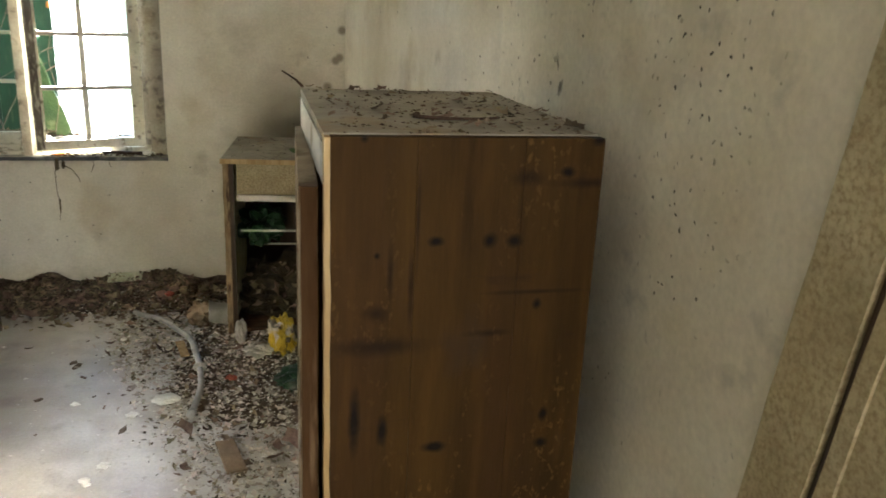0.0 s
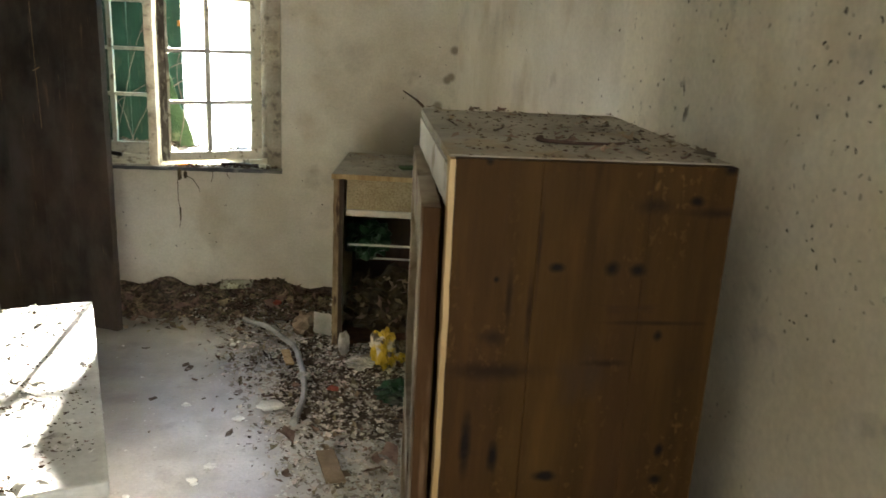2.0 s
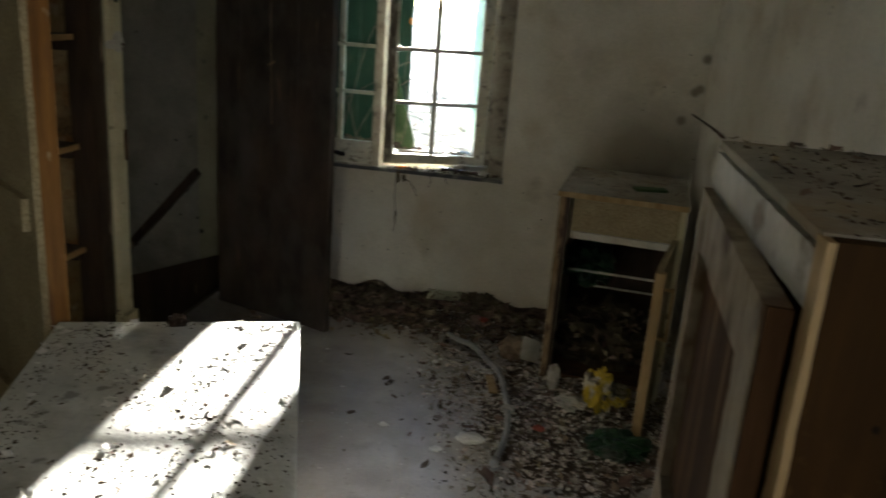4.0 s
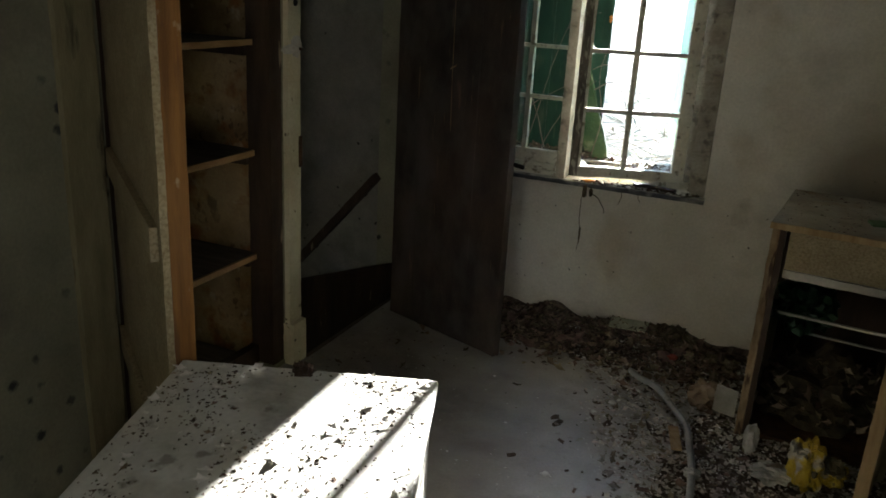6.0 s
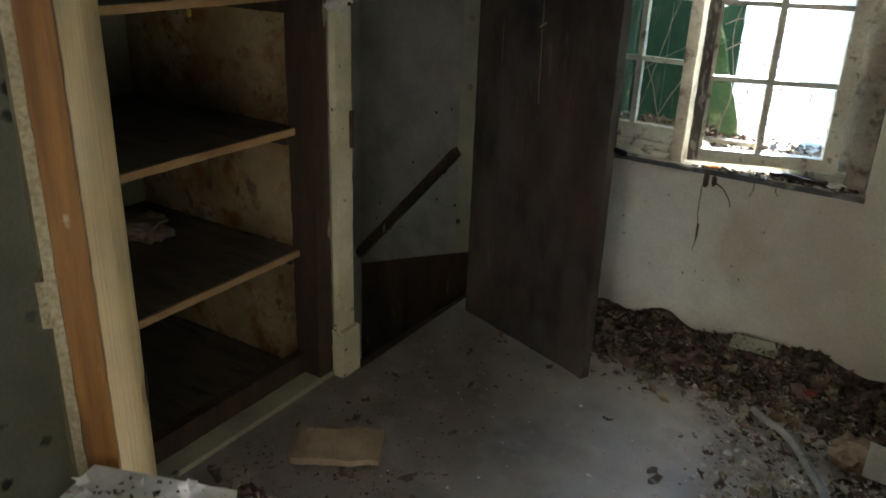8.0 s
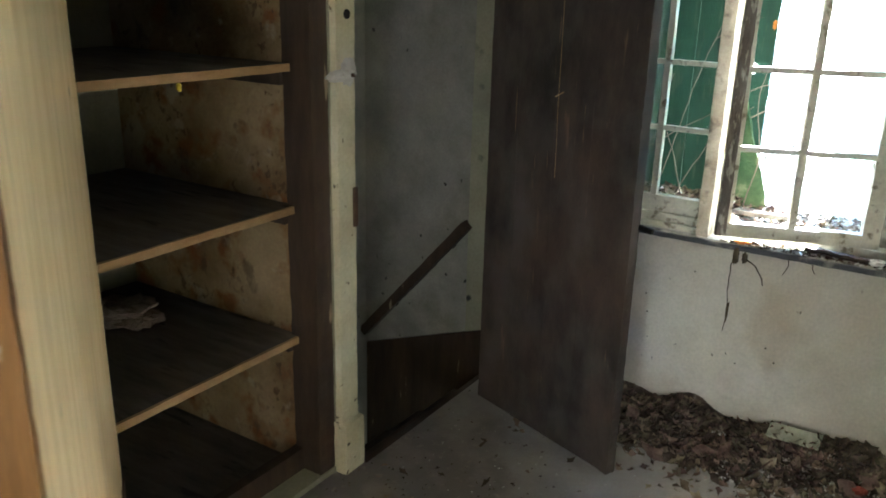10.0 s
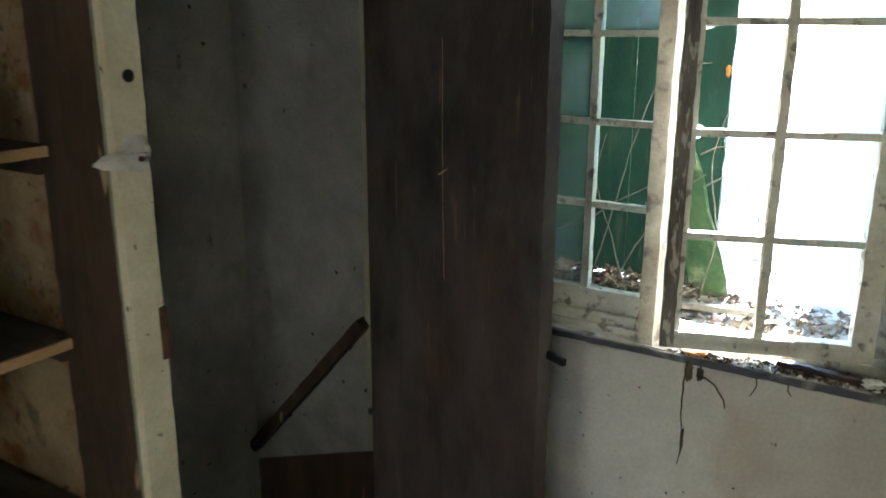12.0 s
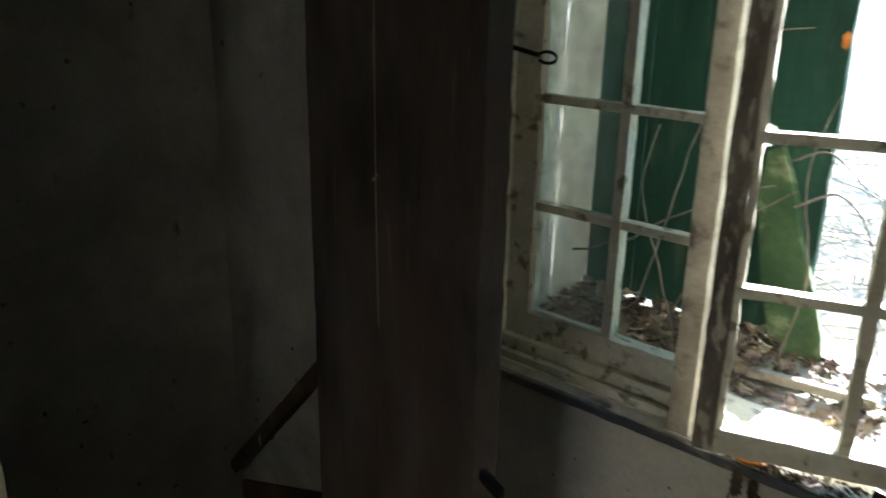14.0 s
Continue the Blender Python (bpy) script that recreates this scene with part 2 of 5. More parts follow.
dark_door = mat("dark_stained_door", (0.016, 0.0125, 0.010), (0.068, 0.048, 0.037), 3.5, 0.6, 0.15, (1.6, 1.6, 0.7), c3=(0.085, 0.050, 0.033), scale3=1.1, cut3=(0.48, 0.72))
over(dark_door, (0.11, 0.096, 0.082), blotches(2.6, 0.54, 0.75, (1, 1, 0.8), 0.6))
over(dark_door, (0.085, 0.076, 0.066), blotches(8.0, 0.50, 0.70, (1, 1, 0.7), 0.5))
over(dark_door, (0.16, 0.105, 0.065), blotches(11.0, 0.66, 0.74, (2, 2, 0.35), 0.6))
over(dark_door, (0.22, 0.14, 0.08), blotches(28.0, 0.70, 0.74, (3, 3, 0.12), 0.8))
cream_paint = mat("chipped_cream_paint", (0.50, 0.44, 0.28), (0.62, 0.57, 0.40), 6.0, 0.6, 0.15, c3=(0.12, 0.09, 0.06), scale3=22.0, cut3=(0.66, 0.69))
brown_wood = mat("dark_brown_wood", (0.022, 0.013, 0.008), (0.060, 0.034, 0.019), 4.0, 0.65, 0.15, (3, 3, 0.5), c3=(0.26, 0.20, 0.13), scale3=8.0, cut3=(0.68, 0.72))
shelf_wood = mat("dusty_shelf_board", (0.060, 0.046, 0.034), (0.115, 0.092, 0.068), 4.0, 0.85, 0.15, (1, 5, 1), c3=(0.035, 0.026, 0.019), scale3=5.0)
shelf_edge = mat("bare_shelf_edge", (0.24, 0.14, 0.055), (0.38, 0.24, 0.11), 5.0, 0.7, 0.1, (4, 1, 4))
orange_wood = mat("orange_pine_edge", (0.14, 0.055, 0.008), (0.25, 0.115, 0.020), 5.0, 0.55, 0.12, (7, 7, 0.5), c3=(0.14, 0.06, 0.02), scale3=4.0)
over(orange_wood, (0.50, 0.42, 0.30), blotches(15.0, 0.66, 0.70, (1, 1, 0.6), 0.5))
over(orange_wood, (0.06, 0.03, 0.012), blotches(10.0, 0.60, 0.68, (1, 1, 0.5), 0.75))
pale_wood = mat("pale_pine_boards", (0.60, 0.42, 0.20), (0.80, 0.61, 0.34), 3.0, 0.6, 0.08, (8, 8, 0.35), c3=(0.42, 0.29, 0.14), scale3=3.0, cut3=(0.58, 0.75))
over(pale_wood, (0.22, 0.18, 0.14), specks(9, 0.12, 2.0, 0.5, 0.55))
rusty_cream = mat("rust_stained_cream_paint", (0.17, 0.105, 0.05), (0.36, 0.275, 0.165), 9.0, 0.8, 0.2, (3, 3, 0.8), c3=(0.07, 0.038, 0.02), scale3=12.0, cut3=(0.52, 0.62))
iron = mat("black_iron", (0.012, 0.011, 0.010), (0.03, 0.026, 0.022), 20.0, 0.6, 0.2, metal=0.6)
rust_iron = mat("rusty_iron", (0.06, 0.03, 0.018), (0.13, 0.065, 0.03), 20.0, 0.8, 0.3, metal=0.3)
table_paint = mat("white_worktop_paint", (0.46, 0.45, 0.40), (0.64, 0.63, 0.58), 5.0, 0.6, 0.2, c3=(0.26, 0.24, 0.20), scale3=6.0, cut3=(0.54, 0.72))
over(table_paint, (0.14, 0.12, 0.095), blotches(13.0, 0.64, 0.70, (1, 1, 1), 0.7))
sash_paint = mat("flaking_sash_paint", (0.54, 0.51, 0.40), (0.72, 0.69, 0.57), 8.0, 0.65, 0.25, c3=(0.26, 0.22, 0.16), scale3=26.0, cut3=(0.57, 0.66))
grey_sash = mat("weathered_grey_sash", (0.24, 0.205, 0.16), (0.44, 0.40, 0.32), 8.0, 0.8, 0.3, c3=(0.13, 0.11, 0.09), scale3=20.0, cut3=(0.54, 0.68))
rotten_wood = mat("rotten_dark_timber", (0.10, 0.085, 0.07), (0.22, 0.19, 0.155), 8.0, 0.85, 0.35, (2, 2, 0.7), c3=(0.46, 0.43, 0.34), scale3=24.0, cut3=(0.54, 0.62))
sill_top = mat("dusty_sill_board", (0.30, 0.285, 0.24), (0.48, 0.455, 0.39), 8.0, 0.85, 0.25, c3=(0.12, 0.105, 0.085), scale3=12.0, cut3=(0.56, 0.68))
slate = mat("dark_slate_sill", (0.05, 0.052, 0.055), (0.11, 0.11, 0.115), 8.0, 0.55, 0.2, c3=(0.28, 0.26, 0.23), scale3=10.0, cut3=(0.58, 0.7))
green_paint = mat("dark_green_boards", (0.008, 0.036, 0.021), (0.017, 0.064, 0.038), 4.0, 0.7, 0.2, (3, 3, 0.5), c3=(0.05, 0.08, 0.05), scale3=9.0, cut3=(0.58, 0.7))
moss_paint = mat("mossy_green_plank", (0.035, 0.075, 0.03), (0.10, 0.15, 0.065), 7.0, 0.85, 0.3, c3=(0.22, 0.24, 0.14), scale3=14.0, cut3=(0.58, 0.68))
# Green of the open shutter made this pale to carry the sunlight on it.
sunlit_green = mat("sunlit_green_boards", (0.42, 0.62, 0.46), (0.55, 0.72, 0.56), 3.0, 0.7, 0.1, (4, 4, 0.4))
sky_block_mat = mat("sky_block_render", (0.55, 0.52, 0.42), (0.68, 0.65, 0.55), 2.5, 0.9, 0.15, c3=(0.40, 0.38, 0.30), scale3=5.0)
earth = mat("straw_strewn_ground", (0.13, 0.115, 0.075), (0.24, 0.215, 0.15), 6.0, 0.95, 0.4, c3=(0.16, 0.17, 0.07), scale3=3.0, cut3=(0.52, 0.66))
straw = mat("dead_stems", (0.17, 0.14, 0.085), (0.32, 0.275, 0.185), 8.0, 0.85, 0.0, rnd=0.5)
twig = mat("grey_twigs", (0.13, 0.105, 0.08), (0.27, 0.225, 0.175), 12.0, 0.85, 0.0, rnd=0.3)
leaf_mat = mat("dead_leaves", (0.105, 0.070, 0.045), (0.25, 0.19, 0.135), 12.0, 0.85, 0.1, rnd=0.65)
grey_leaf = mat("dusty_grey_leaves", (0.34, 0.29, 0.24), (0.58, 0.52, 0.45), 14.0, 0.9, 0.1, rnd=0.45)
litter_mat = mat("litter_soil", (0.058, 0.041, 0.028), (0.16, 0.12, 0.088), 12.0, 0.95, 0.6, c3=(0.28, 0.24, 0.20), scale3=30.0, cut3=(0.58, 0.66))
dirt_mat = mat("dark_crumbs", (0.035, 0.026, 0.018), (0.12, 0.08, 0.05), 20.0, 0.95, 0.2, rnd=0.5)
chip_mat = mat("white_plaster_chips", (0.60, 0.58, 0.53), (0.76, 0.74, 0.70), 10.0, 0.9, 0.2, rnd=0.15)
hose_mat = mat("grey_plastic_pipe", (0.26, 0.26, 0.26), (0.42, 0.42, 0.41), 10.0, 0.5, 0.05, c3=(0.14, 0.13, 0.12), scale3=16.0)
yellow_mat = mat("yellow_plastic", (0.42, 0.29, 0.02), (0.60, 0.44, 0.04), 9.0, 0.35, 0.1, c3=(0.50, 0.46, 0.38), scale3=7.0, cut3=(0.56, 0.6))
over(yellow_mat, (0.05, 0.045, 0.04), blotches(9.0, 0.52, 0.55, (1, 1, 1), 0.9))
green_plastic = mat("green_plastic", (0.008, 0.030, 0.011), (0.022, 0.066, 0.026), 9.0, 0.35, 0.1, c3=(0.10, 0.10, 0.08), scale3=7.0)
white_plastic = mat("dirty_white_plastic", (0.36, 0.345, 0.30), (0.55, 0.53, 0.48), 9.0, 0.6, 0.2, c3=(0.20, 0.165, 0.12), scale3=8.0)
red_plastic = mat("faded_red_plastic", (0.28, 0.06, 0.035), (0.42, 0.12, 0.07), 9.0, 0.5, 0.1)
card = mat("brown_cardboard", (0.20, 0.14, 0.09), (0.33, 0.25, 0.17), 8.0, 0.9, 0.2)
rag = mat("dusty_brown_rag", (0.16, 0.11, 0.08), (0.28, 0.21, 0.16), 9.0, 0.95, 0.2)
orange_leaf = mat("orange_leaf", (0.50, 0.17, 0.03), (0.66, 0.28, 0.06), 12.0, 0.7, 0.1)

glass = bpy.data.materials.new("dusty_glass")
glass.use_nodes = True
gn, gl = glass.node_tree.nodes, glass.node_tree.links
for node in list(gn):
    gn.remove(node)
g_out, g_tr, g_gl, g_df = (gn.new("ShaderNode" + k) for k in ("OutputMaterial", "BsdfTransparent", "BsdfGlossy", "BsdfTranslucent"))
g_tr.inputs[0].default_value = (0.93, 0.96, 0.94, 1)
g_gl.inputs["Roughness"].default_value = 0.03
g_df.inputs[0].default_value = (0.75, 0.78, 0.74, 1)
g_fr = gn.new("ShaderNodeFresnel")
g_m1, g_m2 = gn.new("ShaderNodeMixShader"), gn.new("ShaderNodeMixShader")
g_ns = gn.new("ShaderNodeTexNoise")
g_ns.inputs["Scale"].default_value, g_ns.inputs["Detail"].default_value = 6.0, 8.0
g_mr = gn.new("ShaderNodeMapRange")
g_mr.inputs[1].default_value, g_mr.inputs[2].default_value, g_mr.inputs[3].default_value, g_mr.inputs[4].default_value = 0.4, 0.7, 0.03, 0.22
gl.new(g_ns.outputs[0], g_mr.inputs[0])
gl.new(g_mr.outputs[0], g_m1.inputs[0])
gl.new(g_tr.outputs[0], g_m1.inputs[1])
gl.new(g_df.outputs[0], g_m1.inputs[2])
gl.new(g_fr.outputs[0], g_m2.inputs[0])
gl.new(g_m1.outputs[0], g_m2.inputs[1])
gl.new(g_gl.outputs[0], g_m2.inputs[2])
gl.new(g_m2.outputs[0], g_out.inputs[0])


# ---- mesh helpers ----
def bx(bm, x0, x1, y0, y1, z0, z1, bev=0.003, m=None):
    """A box with softened edges."""
    r = bmesh.ops.create_cube(bm, size=1.0)
    vs = r["verts"]
    for v in vs:
        v.co = Vector(((x0 + x1) / 2 + v.co.x * (x1 - x0), (y0 + y1) / 2 + v.co.y * (y1 - y0), (z0 + z1) / 2 + v.co.z * (z1 - z0)))
    if bev:
        es = list({e for v in vs for e in v.link_edges})
        b = bmesh.ops.bevel(bm, geom=es, offset=min(bev, (x1 - x0) * 0.3, (y1 - y0) * 0.3, (z1 - z0) * 0.3), segments=2, affect="EDGES", profile=0.6)
        vs = list({v for f in b["faces"] for v in f.verts} | {v for v in vs if v.is_valid})
    if m is not None:
        bmesh.ops.transform(bm, matrix=m, verts=vs)
    return bm


def box(*a, **k):
    return bx(bmesh.new(), *a, **k)


def worn(x0, x1, y0, y1, z0, z1, axis="z", step=0.03, amp=0.0025, m=None, seed=0.0):
    """A timber with slightly uneven, nibbled edges along its length."""
    size = {"x": x1 - x0, "y": y1 - y0, "z": z1 - z0}[axis]
    cuts = max(2, int(size / step))
    bm = bmesh.new()
    for i in range(cuts + 1):
        f = i / cuts
        c = []
        if axis == "z":
            c = [(x0, y0), (x1, y0), (x1, y1), (x0, y1)]
            ring = [Vector((p, q, z0 + f * (z1 - z0))) for p, q in c]
        elif axis == "x":
            c = [(y0, z0), (y1, z0), (y1, z1), (y0, z1)]
            ring = [Vector((x0 + f * (x1 - x0), p, q)) for p, q in c]
        else:
            c = [(z0, x0), (z1, x0), (z1, x1), (z0, x1)]
            ring = [Vector((q, y0 + f * (y1 - y0), p)) for p, q in c]
        for v in ring:
            w = noise.noise_vector(v * 23 + Vector((seed, seed * 2, 3.1))) + 0.6 * noise.noise_vector(v * 71)
            w[{"x": 0, "y": 1, "z": 2}[axis]] *= 0.2
            bm.verts.new(v + w * amp)
    bm.verts.ensure_lookup_table()
    for i in range(cuts):
        for j in range(4):
            bm.faces.new([bm.verts[i * 4 + j], bm.verts[i * 4 + (j + 1) % 4], bm.verts[i * 4 + 4 + (j + 1) % 4], bm.verts[i * 4 + 4 + j]])
    bm.faces.new([bm.verts[j] for j in (3, 2, 1, 0)])
    bm.faces.new([bm.verts[cuts * 4 + j] for j in range(4)])
    bmesh.ops.recalc_face_normals(bm, faces=bm.faces)
    if m is not None:
        bmesh.ops.transform(bm, matrix=m, verts=bm.verts)
    return bm


def tube(points, r, sides=10, taper=1.0):
    """A round bar along a line of points."""
    bm = bmesh.new()
    pts = [Vector(p) for p in points]
    rings = []
    for i, p in enumerate(pts):
        d = (pts[min(i + 1, len(pts) - 1)] - pts[max(i - 1, 0)]).normalized()
        a = d.cross(Vector((0.31, 0.17, 0.93))).normalized()
        b = d.cross(a)
        rr = r * (1 + (taper - 1) * i / max(1, len(pts) - 1))
        rings.append([bm.verts.new(p + rr * (math.cos(k * math.tau / sides) * a + math.sin(k * math.tau / sides) * b)) for k in range(sides)])
    for i in range(len(rings) - 1):
        for k in range(sides):
            bm.faces.new([rings[i][k], rings[i][(k + 1) % sides], rings[i + 1][(k + 1) % sides], rings[i + 1][k]])
    bm.faces.new(rings[0][::-1])
    bm.faces.new(rings[-1])
    bmesh.ops.recalc_face_normals(bm, faces=bm.faces)
    for f in bm.faces:
        f.smooth = len(f.verts) == 4
    return bm


def lump(p, size, rough=0.35, sub=3, seed=1.0, freq=2.2):
    """An uneven crumpled body resting round p."""
    bm = bmesh.new()
    bmesh.ops.create_icosphere(bm, subdivisions=sub, radius=1.0)
    for v in bm.verts:
        d = v.co.normalized()
        k = 1 + rough * noise.noise(d * freq + Vector((seed, seed * 1.7, seed * 0.3))) + rough * 0.5 * noise.noise(d * freq * 3.1 + Vector((seed, 0, 0)))
        v.co = Vector((d.x * size[0] * k, d.y * size[1] * k, d.z * size[2] * k)) + Vector(p)
    return bm


def thing(name, at, label, category, group="", kind=""):
    e = new(name)
    e.matrix_basis = Matrix.Translation(at)
    e.empty_display_size = 0.05
    return tagged(e, label, category, group, kind)


def mesh_ob(name, bm, material):
    me = bpy.data.meshes.new(name)
    bm.normal_update()
    bm.to_mesh(me)
    bm.free()
    me.materials.append(material)
    return new(name, me)


def part(name, bm, material, parent, label=""):
    ob = mesh_ob(name, bm, material)
    ob.parent = parent
    if parent.type == "EMPTY":
        ob.matrix_parent_inverse = parent.matrix_basis.inverted()
    return tagged(ob, label)


def single(name, bm, material, label, category, group="", kind=""):
    return tagged(mesh_ob(name, bm, material), label, category, group, kind)


def struct(name, bm, material, label, category="wall"):
    return single(name, bm, material, label, category, "", "structure")


def sheet_wall(u0, u1, v0, v1, make, holes=(), step=0.08, amp=0.004):
    """A gently uneven plaster face with holes, laid out by make(u, v, d)."""
    us = sorted({u0, u1, *[h[0] for h in holes], *[h[1] for h in holes], *np.arange(u0, u1, step)})
    vs = sorted({v0, v1, *[h[2] for h in holes], *[h[3] for h in holes], *np.arange(v0, v1, step)})
    bm = bmesh.new()
    grid = {}

    def vert(i, j):
        if (i, j) not in grid:
            u, v = us[i], vs[j]
            grid[i, j] = bm.verts.new(make(u, v, amp * noise.noise(Vector((u * 2.3, v * 2.3, u0 + v0 * 3)))))
        return grid[i, j]
    for i in range(len(us) - 1):
        for j in range(len(vs) - 1):
            um, vm = (us[i] + us[i + 1]) / 2, (vs[j] + vs[j + 1]) / 2
            if any(a < um < b and c < vm < d for a, b, c, d in holes):
                continue
            bm.faces.new([vert(i, j), vert(i + 1, j), vert(i + 1, j + 1), vert(i, j + 1)])
    for f in bm.faces:
        f.smooth = True
    return bm


def thick(bm, towards, d):
    """Gives a wall face its thickness, away from the room."""
    r = bmesh.ops.extrude_face_region(bm, geom=list(bm.faces))
    bmesh.ops.translate(bm, vec=Vector(towards) * d, verts=[g for g in r["geom"] if isinstance(g, bmesh.types.BMVert)])
    bmesh.ops.recalc_face_normals(bm, faces=bm.faces)
    for f in bm.faces:
        f.smooth = False
    return bm


# ---- the room's shell ----
XR, YW, XL, YB, ZC = 0.972, 4.58, -1.62, -1.0, 2.35
WX0, WX1, WZ0, WZ1 = -1.285, -0.075, 0.765, 2.02
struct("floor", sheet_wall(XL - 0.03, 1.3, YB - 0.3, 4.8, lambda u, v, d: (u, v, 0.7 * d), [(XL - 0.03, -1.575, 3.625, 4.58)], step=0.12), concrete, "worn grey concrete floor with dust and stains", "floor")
struct("ceiling", box(-2.6, 1.4, YB - 0.3, 4.9, ZC, ZC + 0.15, bev=0), plaster, "plain plastered ceiling with old stains", "ceiling")
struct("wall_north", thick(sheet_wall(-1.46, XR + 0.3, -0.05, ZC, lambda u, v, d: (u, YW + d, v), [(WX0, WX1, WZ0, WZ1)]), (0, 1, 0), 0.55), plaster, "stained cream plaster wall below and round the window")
# The hole is an added opening out of view, made for the fill lamp.
struct("wall_east", thick(sheet_wall(YB, 2.06, -0.05, ZC, lambda u, v, d: (XR + d, u, v), [(-0.9, -0.1, 0.9, 2.1)]), (1, 0, 0), 0.3), right_plaster, "whitish fly-spotted plaster wall with an opening added out of view")
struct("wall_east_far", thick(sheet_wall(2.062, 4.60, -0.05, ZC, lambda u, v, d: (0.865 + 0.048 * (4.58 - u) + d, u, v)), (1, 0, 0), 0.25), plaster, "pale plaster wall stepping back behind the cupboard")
struct("wall_south", thick(sheet_wall(-1.62, XR - 0.006, -0.05, ZC, lambda u, v, d: (u, YB + d, v)), (0, -1, 0), 0.3), plaster, "plain plastered wall behind the start of the walk")
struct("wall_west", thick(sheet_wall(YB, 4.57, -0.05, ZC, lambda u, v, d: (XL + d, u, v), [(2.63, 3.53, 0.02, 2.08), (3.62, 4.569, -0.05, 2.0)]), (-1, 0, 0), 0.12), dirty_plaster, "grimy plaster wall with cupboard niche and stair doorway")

# Unseen wall, added to keep blue sky out of the side opening.
struct("sky_blocking_wall", box(2.9, 3.15, -4.0, 3.0, -0.5, 4.2, bev=0), sky_block_mat, "unseen wall added to block the sky outside the side opening")

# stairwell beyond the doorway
struct("wall_stair_north", box(-2.62, -1.463, 4.575, 4.74, -1.8, ZC, bev=0), shaded_stair_plaster, "plaster side wall of the stairwell, coloured darker for low light")
struct("wall_stair_west", box(-2.70, -2.31, 3.60, 4.572, -1.8, ZC, bev=0), shaded_stair_plaster, "plaster end wall of the stairwell, coloured darker for low light")
struct("wall_stair_south", box(-2.308, XL - 0.125, 3.545, 3.605, -1.8, ZC, bev=0), shaded_stair_plaster, "partition between the cupboard niche and the stairs")
# Steps take the dark door wood so that its colour gives the void's shade.
stairs = thing("stairs", (-1.9, 4.05, -0.5), "worn wooden steps behind the doorway, coloured dark for the void's shade", "stairs", kind="structure")
for i in range(4):
    part("step", box(-1.588 - 0.2 * (i + 1), -1.588 - 0.2 * i, 3.61, 4.57, -0.18 * (i + 1) - 0.05, -0.18 * (i + 1), bev=0.006), dark_door, stairs)
# Unseen wall and slab added so that no sky light leaks in from below.
struct("wall_stair_light_stop", box(-1.586, -1.53, 3.5, 4.7, -1.9, -0.165, bev=0), shaded_stair_plaster, "unseen wall added under the stair head to stop light leaks")
struct("light_stop_slab", box(-2.7, 1.3, YB - 0.3, 3.60, -0.25, -0.02, bev=0), concrete, "unseen concrete slab added under the room to stop light leaks", "floor")
struct("stair_void_floor", box(-2.72, -1.59, 3.5, 4.7, -1.9, -1.82, bev=0), concrete, "dark floor at the foot of the stairs", "floor")
# Added strip where the floor ends; dark colour stands for the void's shade.
struct("trim_stair_edge", box(-1.590, -1.566, 3.63, 4.572, -0.16, 0.001), dark_door, "added strip at the stair head, coloured dark for the void's shade", "trim")
# Dark board added over the lower stair wall, top edge sloping with the steps.
stair_board = bmesh.new()
rings = [[stair_board.verts.new((x, y, z)) for x, z in ((-2.30, -1.3), (-1.60, -0.9), (-1.60, 0.17), (-2.30, -0.08))] for y in (4.562, 4.574)]
stair_board.faces.new(rings[0])
stair_board.faces.new(rings[1][::-1])
for k in range(4):
    stair_board.faces.new([rings[0][k], rings[1][k], rings[1][(k + 1) % 4], rings[0][(k + 1) % 4]])
bmesh.ops.recalc_face_normals(stair_board, faces=stair_board.faces)
struct("trim_stair_dark_board", stair_board, brown_wood, "dark board over the lower stair wall, its top sloping down", "trim")
rail = thing("handrail", (-1.95, 4.565, 0.34), "dark wooden handrail sloping down the stair wall", "handrail")
rm = pose(-1.975, 4.55, 0.36, 0, -math.degrees(math.atan2(0.6, 0.53)), 0)
part("rail", worn(-0.50, 0.36, -0.020, 0.022, -0.022, 0.021, "x", m=rm), brown_wood, rail)
for f in (-0.25, 0.22):
    part("bracket", box(f - 0.012, f + 0.012, 0.022, 0.04, -0.025, 0.012, m=rm), iron, rail, "black iron bracket")


